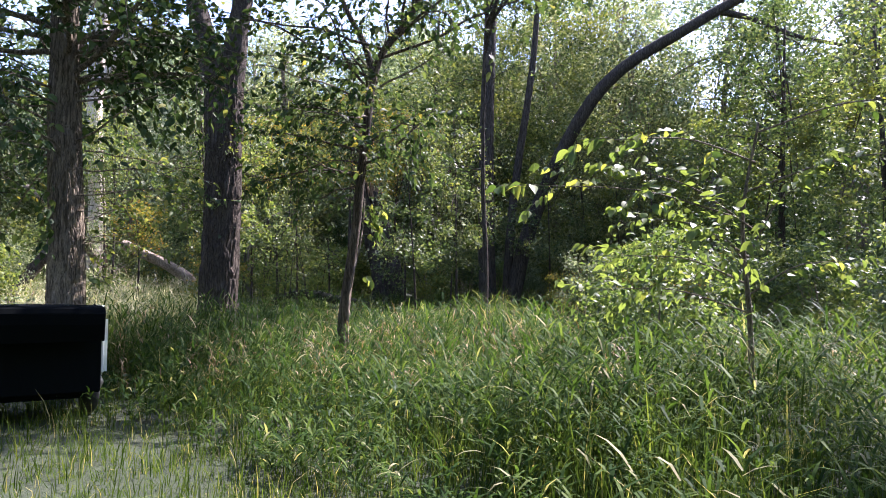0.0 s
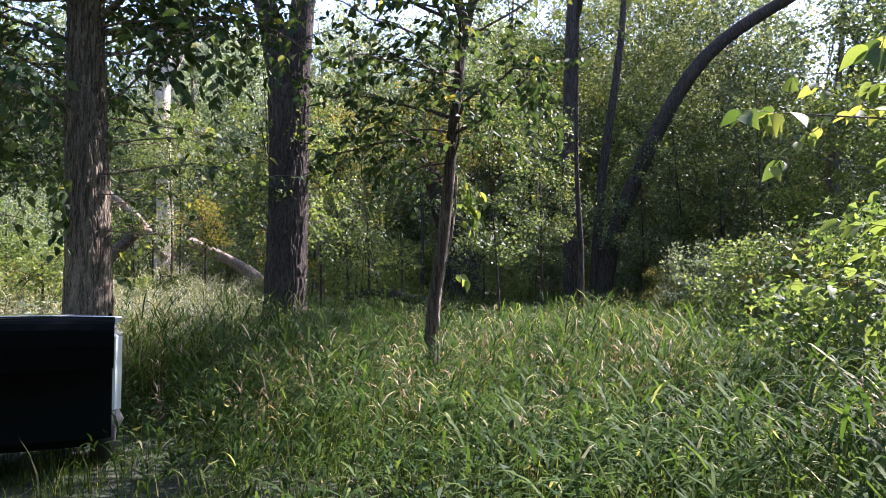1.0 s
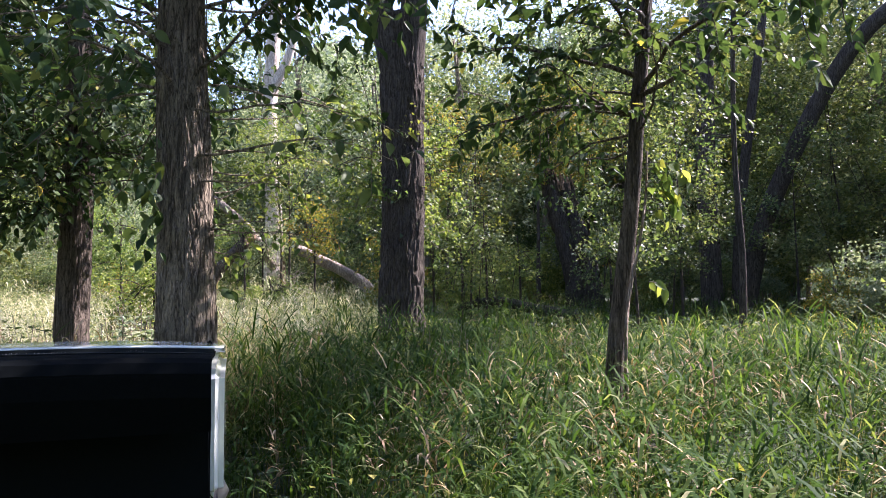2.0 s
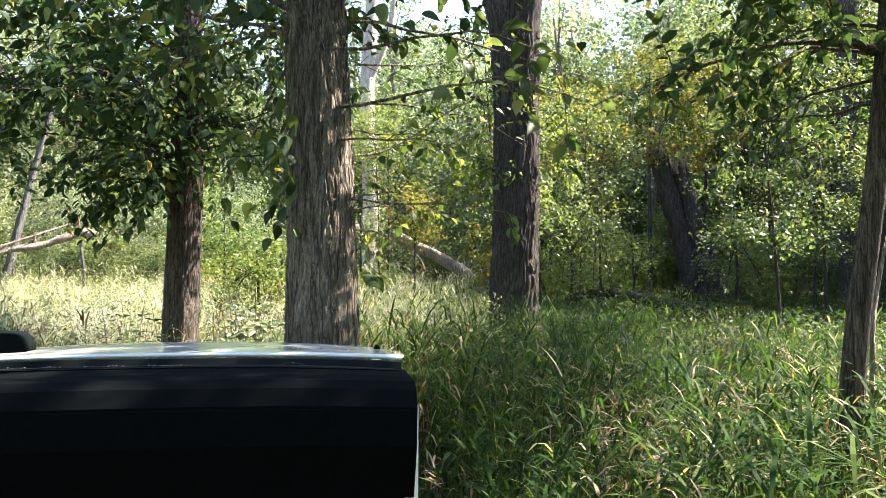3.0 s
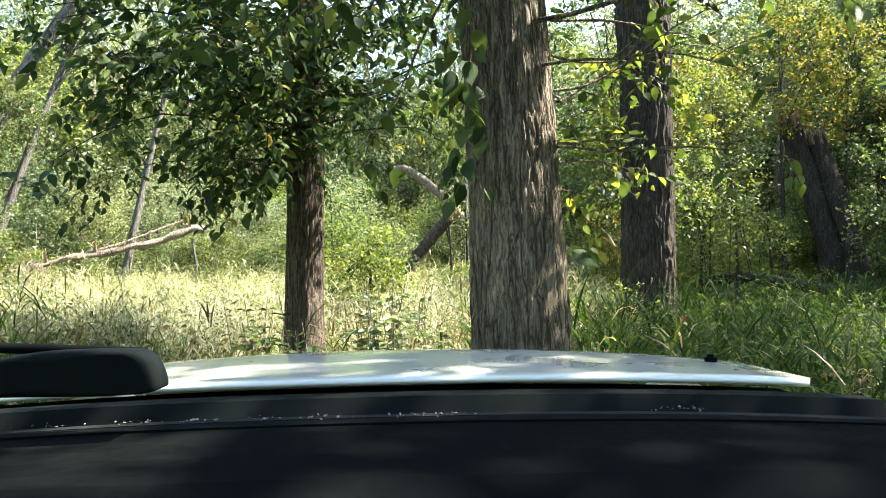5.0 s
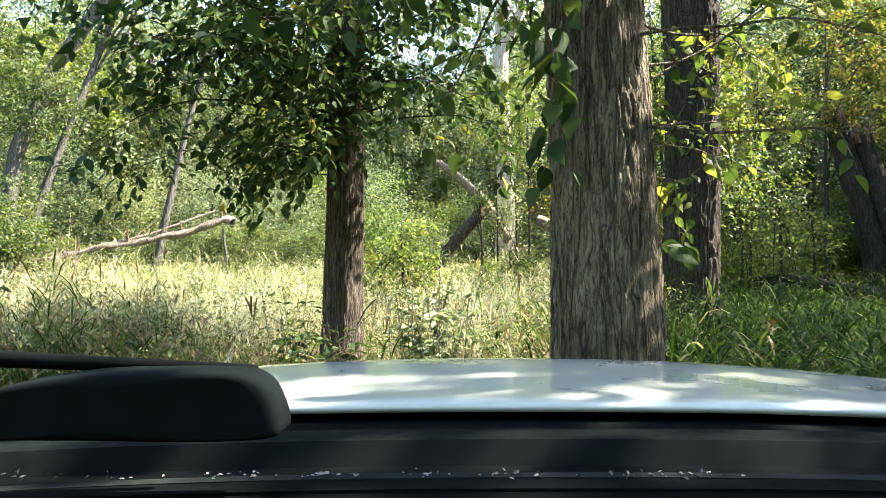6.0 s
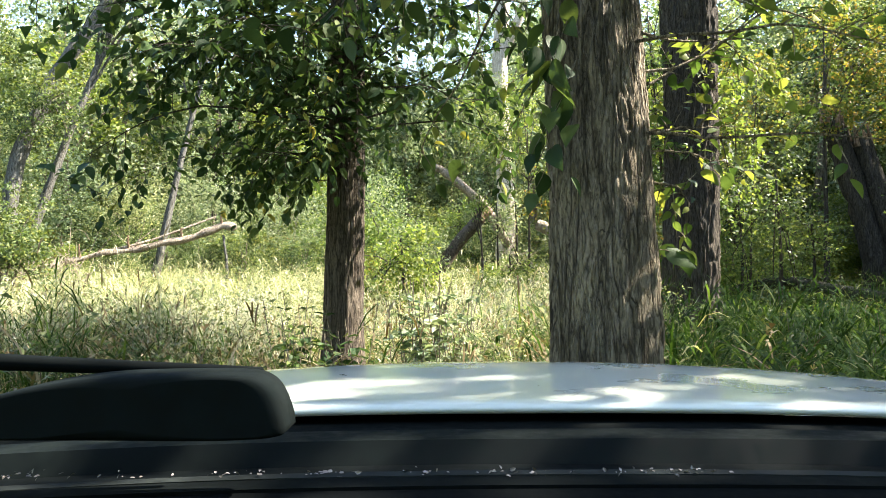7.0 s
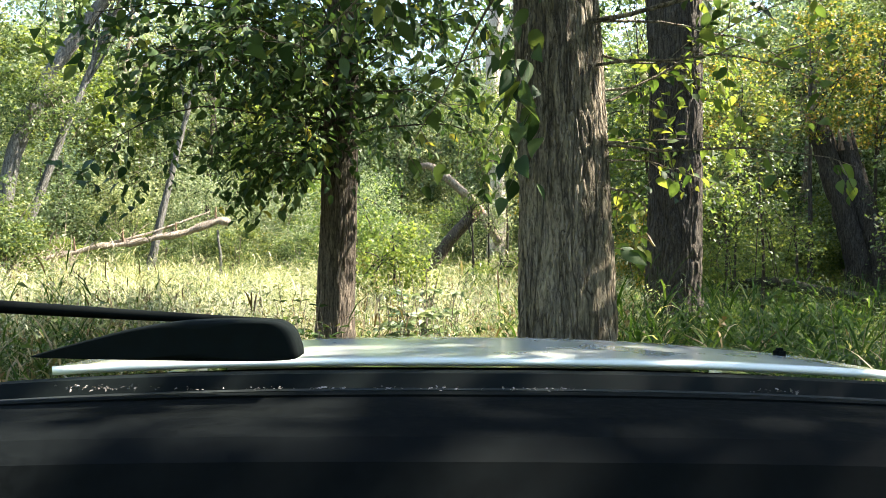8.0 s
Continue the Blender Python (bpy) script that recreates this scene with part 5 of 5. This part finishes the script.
def weed(name, label, height, size, leaf, stems, n, flower=None):
    """A clump of leafy weeds."""
    ob = thing(name, label, "plant", group="weeds")
    wood, leaves, tops = Geo(), Geo(), Geo()
    for k in range(stems):
        a, h = rng.uniform(0, 2 * np.pi), height * rng.uniform(0.7, 1.1)
        foot = np.array([rng.normal(0, 0.1), rng.normal(0, 0.1), -0.02])
        top = foot + np.array([0.25 * h * math.cos(a), 0.25 * h * math.sin(a), h])
        path = smooth_path([foot, 0.5 * (foot + top) + rng.normal(0, 0.03, 3), top], 8)
        tube(wood, path, np.linspace(0.006, 0.003, 8), 5)
        f = rng.uniform(0.12, 1.0, n)
        at = path[(f * 7).astype(int)]
        b = rng.uniform(0, 2 * np.pi, n)
        add_leaves(leaves, at, np.stack([np.cos(b), np.sin(b), rng.uniform(-0.4, 0.5, n)], -1), size * rng.uniform(0.5, 1.2, n) * (1.2 - 0.6 * f))
        if flower:
            m = 40
            at = top + rng.normal(0, 0.05, (m, 3)) * (1, 1, 1.6)
            add_leaves(tops, at, rng.normal(0, 1, (m, 3)), 0.022, False)
    part("stem", wood, bark_young, ob, kind="stuff")
    part("foliage", leaves, leaf, ob, kind="stuff")
    if flower:
        part("flower_head", tops, flower, ob, "small yellow flower heads", kind="stuff")
    return ob


def weeds():
    r = random.Random(5)
    pale = weed("nettle", "pale green broad-leaved nettle clump", 1.1, 0.12, leaf_nettle, 13, 30)
    dark = weed("burdock", "dark green broad-leaved weed beside the trunk", 0.95, 0.16, leaf_deep, 8, 10)
    gold = weed("goldenrod", "goldenrod stalks with yellow flower heads", 1.25, 0.08, leaf_mid, 6, 18, leaf_rust)
    places = [(pale, [(-8.6, 13.7), (-8.15, 13.55), (-8.95, 14.15), (-8.5, 14.9)]),
              (dark, [(-9.7, 12.9), (-8.9, 12.6), (-10.2, 13.4), (-4.2, 14.6), (-3.6, 15.6), (-2.9, 14.2), (-5.0, 17.2)]),
              (gold, [(1.0, 14.5), (1.5, 15.0), (0.5, 15.3), (3.2, 17.0), (-2.4, 21.0)])]
    for k in range(60):
        b, d = r.uniform(22, 66), r.uniform(7, 32)
        places[r.choice([0, 0, 1, 2])][1].append(bearing(b, d)[:2])
    for k in range(14):
        b, d = r.uniform(-45, 16), r.uniform(7, 20)
        places[r.choice([1, 1, 2])][1].append(bearing(b, d)[:2])
    for ob, spots in places:
        for i, (x, y) in enumerate(spots):
            m = pose(x, y, float(rise(x, y)), 0, 0, r.uniform(0, 360))
            o = copy_thing(ob, m) if i else ob
            if not i:
                ob.matrix_world = m
            o.scale = (1.35 if i < 3 and ob is not gold else r.uniform(0.8, 1.2),) * 3


build_count = 0
for build in (tree_f, canopy_tree, leaning_tree, grey_trees, dark_log, weeds, tree_a, tree_b, tree_c, tree_d, tree_e, broken_trunk, dead_snag, snag_thicket, meadow_log, lane_sapling, brushwood):
    build_count += 1
    rng = np.random.default_rng(400 + build_count)
    build()


# ---- the car, where it comes to rest ----
def car():
    ob = thing("car", "white car with flat bonnet halted before a thick tree", "car", (-4.506, 7.034, 0.0), 29.92)
    EYE, MID = 1.58, 0.14

    def sheet(rows, mat, name, label="", thick=0.012, parent=ob):
        """A panel from rows of (ahead, drop below the eye, half width, crown), given thickness."""
        nx = 25
        g = Geo()
        v = []
        for lower in (0, thick):
            for ahead, drop, half, crown, back in rows:
                u = np.linspace(-1, 1, nx)
                v.append(np.stack([MID + u * half, ahead - back * np.abs(u) ** 2.2, EYE - drop - lower - crown * np.abs(u) ** 2.5], -1))
        v = np.concatenate(v)
        m = len(rows)
        i, j = np.meshgrid(np.arange(m - 1), np.arange(nx - 1), indexing="ij")
        top = np.stack([i * nx + j, i * nx + j + 1, (i + 1) * nx + j + 1, (i + 1) * nx + j], -1).reshape(-1, 4)
        low = m * nx
        faces = [top, top[:, ::-1] + low]
        j = np.arange(nx - 1)
        faces.append(np.stack([j + 1, j, j + low, j + 1 + low], -1))
        e = (m - 1) * nx
        faces.append(np.stack([e + j, e + j + 1, e + j + 1 + low, e + j + low], -1))
        i = np.arange(m - 1) * nx
        faces.append(np.stack([i, i + nx, i + nx + low, i + low], -1))
        i = i + nx - 1
        faces.append(np.stack([i + nx, i, i + low, i + nx + low], -1))
        g.add(v, np.concatenate(faces))
        return part(name, g, mat, parent, label, smooth=False)

    hood = [(1.255, 0.234, 0.97, 0.02, 0.05), (1.27, 0.230, 0.98, 0.018, 0.05)]
    hood += [(1.27 + 0.93 * f, 0.230 + 0.30 * max(0, f - 0.55) ** 2, 0.99, 0.02 + 0.02 * f, 0.05 + 0.22 * f) for f in np.linspace(0.05, 1, 14)]
    h = sheet(hood, paint_white, "bonnet", "glossy white bonnet with dappled light")
    for pl in h.data.polygons:
        pl.use_smooth = True
    sheet([(1.34, 0.262, 0.94, 0.02, 0.05), (1.10, 0.262, 0.94, 0.02, 0.05), (1.06, 0.235, 0.94, 0.02, 0.05)], plastic_black, "bonnet_gap")
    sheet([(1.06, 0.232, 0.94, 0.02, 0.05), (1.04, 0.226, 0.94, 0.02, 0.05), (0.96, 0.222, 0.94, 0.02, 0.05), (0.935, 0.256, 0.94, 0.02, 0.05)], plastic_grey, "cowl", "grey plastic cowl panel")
    sheet([(0.94, 0.25, 0.94, 0.02, 0.05), (0.87, 0.245, 0.94, 0.02, 0.05), (0.845, 0.236, 0.94, 0.02, 0.05), (0.80, 0.236, 0.94, 0.02, 0.05)], plastic_black, "windscreen_base")
    # dashboard colour includes the shade that a roof would cast here
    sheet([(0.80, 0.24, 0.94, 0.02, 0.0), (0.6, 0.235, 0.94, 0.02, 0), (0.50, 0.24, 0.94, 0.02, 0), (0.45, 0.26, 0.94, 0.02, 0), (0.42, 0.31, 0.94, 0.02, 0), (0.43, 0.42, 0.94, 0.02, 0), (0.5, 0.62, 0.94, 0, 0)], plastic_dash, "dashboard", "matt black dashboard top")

    def box(name, lo, hi, mat, bevel, parent=ob, label=""):
        bm = bmesh.new()
        bmesh.ops.create_cube(bm, size=1.0)
        for vert in bm.verts:
            vert.co = [a + (b - a) * (c + 0.5) for a, b, c in zip(lo, hi, vert.co)]
        bmesh.ops.bevel(bm, geom=bm.edges[:], offset=bevel, segments=3, affect="EDGES")
        me = bpy.data.meshes.new(name)
        bm.to_mesh(me)
        bm.free()
        me.materials.append(mat)
        o = new(name, me)
        o.parent = parent
        return tagged(o, label=label)

    box("bonnet_buffer", (1.02, 1.55, EYE - 0.262), (1.05, 1.58, EYE - 0.232), plastic_black, 0.008)
    top = EYE - 0.27
    for side in (-1, 1):
        x0, x1 = sorted((MID + side * 0.85, MID + side * 1.0))
        box("fender", (x0, 0.8, 0.52), (x1, 2.15, top - 0.08), paint_white, 0.05)
        x0, x1 = sorted((MID + side * 0.60, MID + side * 0.91))
        box("headlight", (x0, 2.02, 0.86), (x1, 2.16, 1.06), lamp_glass, 0.03, label="clear headlight")
        wheel = Geo()
        ang = np.linspace(0, 2 * np.pi, 33)
        cx = MID + side * 0.86
        tube(wheel, np.stack([cx + 0 * ang, 1.55 + 0.27 * np.cos(ang), 0.37 + 0.27 * np.sin(ang)], -1), 0.105, 12)
        w = part("wheel", wheel, rubber, ob, smooth=True)
        rim = Geo()
        tube(rim, [(cx - 0.07, 1.55, 0.37), (cx, 1.55, 0.37), (cx + 0.07, 1.55, 0.37)], [0.2, 0.19, 0.2], 24)
        part("rim", rim, metal_grey, w)
    box("nose", (MID - 0.85, 1.95, 0.5), (MID + 0.85, 2.12, top - 0.08), paint_white, 0.05)
    box("bumper", (MID - 0.97, 2.05, 0.32), (MID + 0.97, 2.24, 0.66), plastic_grey, 0.06)
    box("grille", (MID - 0.5, 2.10, 0.72), (MID + 0.5, 2.15, 0.98), plastic_black, 0.015)
    box("firewall", (MID - 0.93, 0.74, 0.35), (MID + 0.93, 0.79, EYE - 0.27), plastic_black, 0.01)
    box("underbody", (MID - 0.78, 0.8, 0.28), (MID + 0.78, 2.05, 0.45), plastic_black, 0.03)

    # the dark housing and the wiper arm over it
    outline = np.array([(-0.62, -0.165), (-0.41, -0.107), (-0.215, -0.104), (-0.19, -0.118), (-0.176, -0.150), (-0.174, -0.176), (-0.62, -0.170)])
    for _ in range(3):
        ahead = np.roll(outline, -1, axis=0)
        outline = np.stack([0.8 * outline + 0.2 * ahead, 0.2 * outline + 0.8 * ahead], 1).reshape(-1, 2)
    mid = outline.mean(axis=0)
    rings = []
    for inset, y in ((0.014, 0.740), (0.006, 0.741), (0.0015, 0.744), (0.0, 0.749), (0.0, 0.80), (0.006, 0.812)):
        p = outline + (mid - outline) / np.linalg.norm(mid - outline, axis=1, keepdims=True) * inset
        rings.append(np.stack([p[:, 0], np.full(len(p), y), EYE + p[:, 1]], -1))
    bm = bmesh.new()
    loops = [[bm.verts.new(v) for v in ring] for ring in rings]
    for one, two in zip(loops[:-1], loops[1:]):
        for k in range(len(one)):
            bm.faces.new((one[k - 1], one[k], two[k], two[k - 1])).smooth = True
    bm.faces.new(loops[0])
    bm.faces.new(loops[-1])
    bmesh.ops.recalc_face_normals(bm, faces=bm.faces[:])
    me = bpy.data.meshes.new("wiper_housing")
    bm.to_mesh(me)
    bm.free()
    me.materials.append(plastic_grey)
    housing = new("wiper_housing", me)
    housing.parent = ob
    tagged(housing, label="dark grey faceted plastic housing")
    arm = Geo()
    tube(arm, smooth_path([(-0.75, 0.80, EYE - 0.085), (-0.45, 0.82, EYE - 0.103), (-0.22, 0.83, EYE - 0.114)], 16), np.linspace(0.012, 0.006, 16), 8)
    part("wiper_arm", arm, plastic_black, ob, smooth=True)
    # crumbs of dry leaves caught at the foot of the windscreen
    crumbs = Geo()
    n = 240
    heap = rng.uniform(-0.6, 0.75, 26)
    at = np.stack([heap[rng.integers(0, 26, n)] + rng.normal(0, 0.02, n), 0.842 + rng.normal(0, 0.005, n), EYE - 0.237 + rng.uniform(0, 0.006, n)], -1)
    add_leaves(crumbs, at, rng.normal(0, 1, (n, 3)) * (1, 0.5, 0.3), rng.uniform(0.002, 0.008, n), True)
    part("leaf_litter", crumbs, plain("dry crumbs", (0.24, 0.21, 0.19), 0.9), ob, "dry leaf crumbs in the gutter", kind="stuff")
    sheet([(0.862, 0.2385, 0.9, 0.02, 0.05), (0.848, 0.2325, 0.9, 0.02, 0.05), (0.836, 0.2345, 0.9, 0.02, 0.05)], plain("dusty grey seal", (0.013, 0.016, 0.015), 0.8, 0.0, 0.0, 0.5, 45.0, 0.1), "windscreen_seal", "dusty grey rubber seal", 0.004)


car()
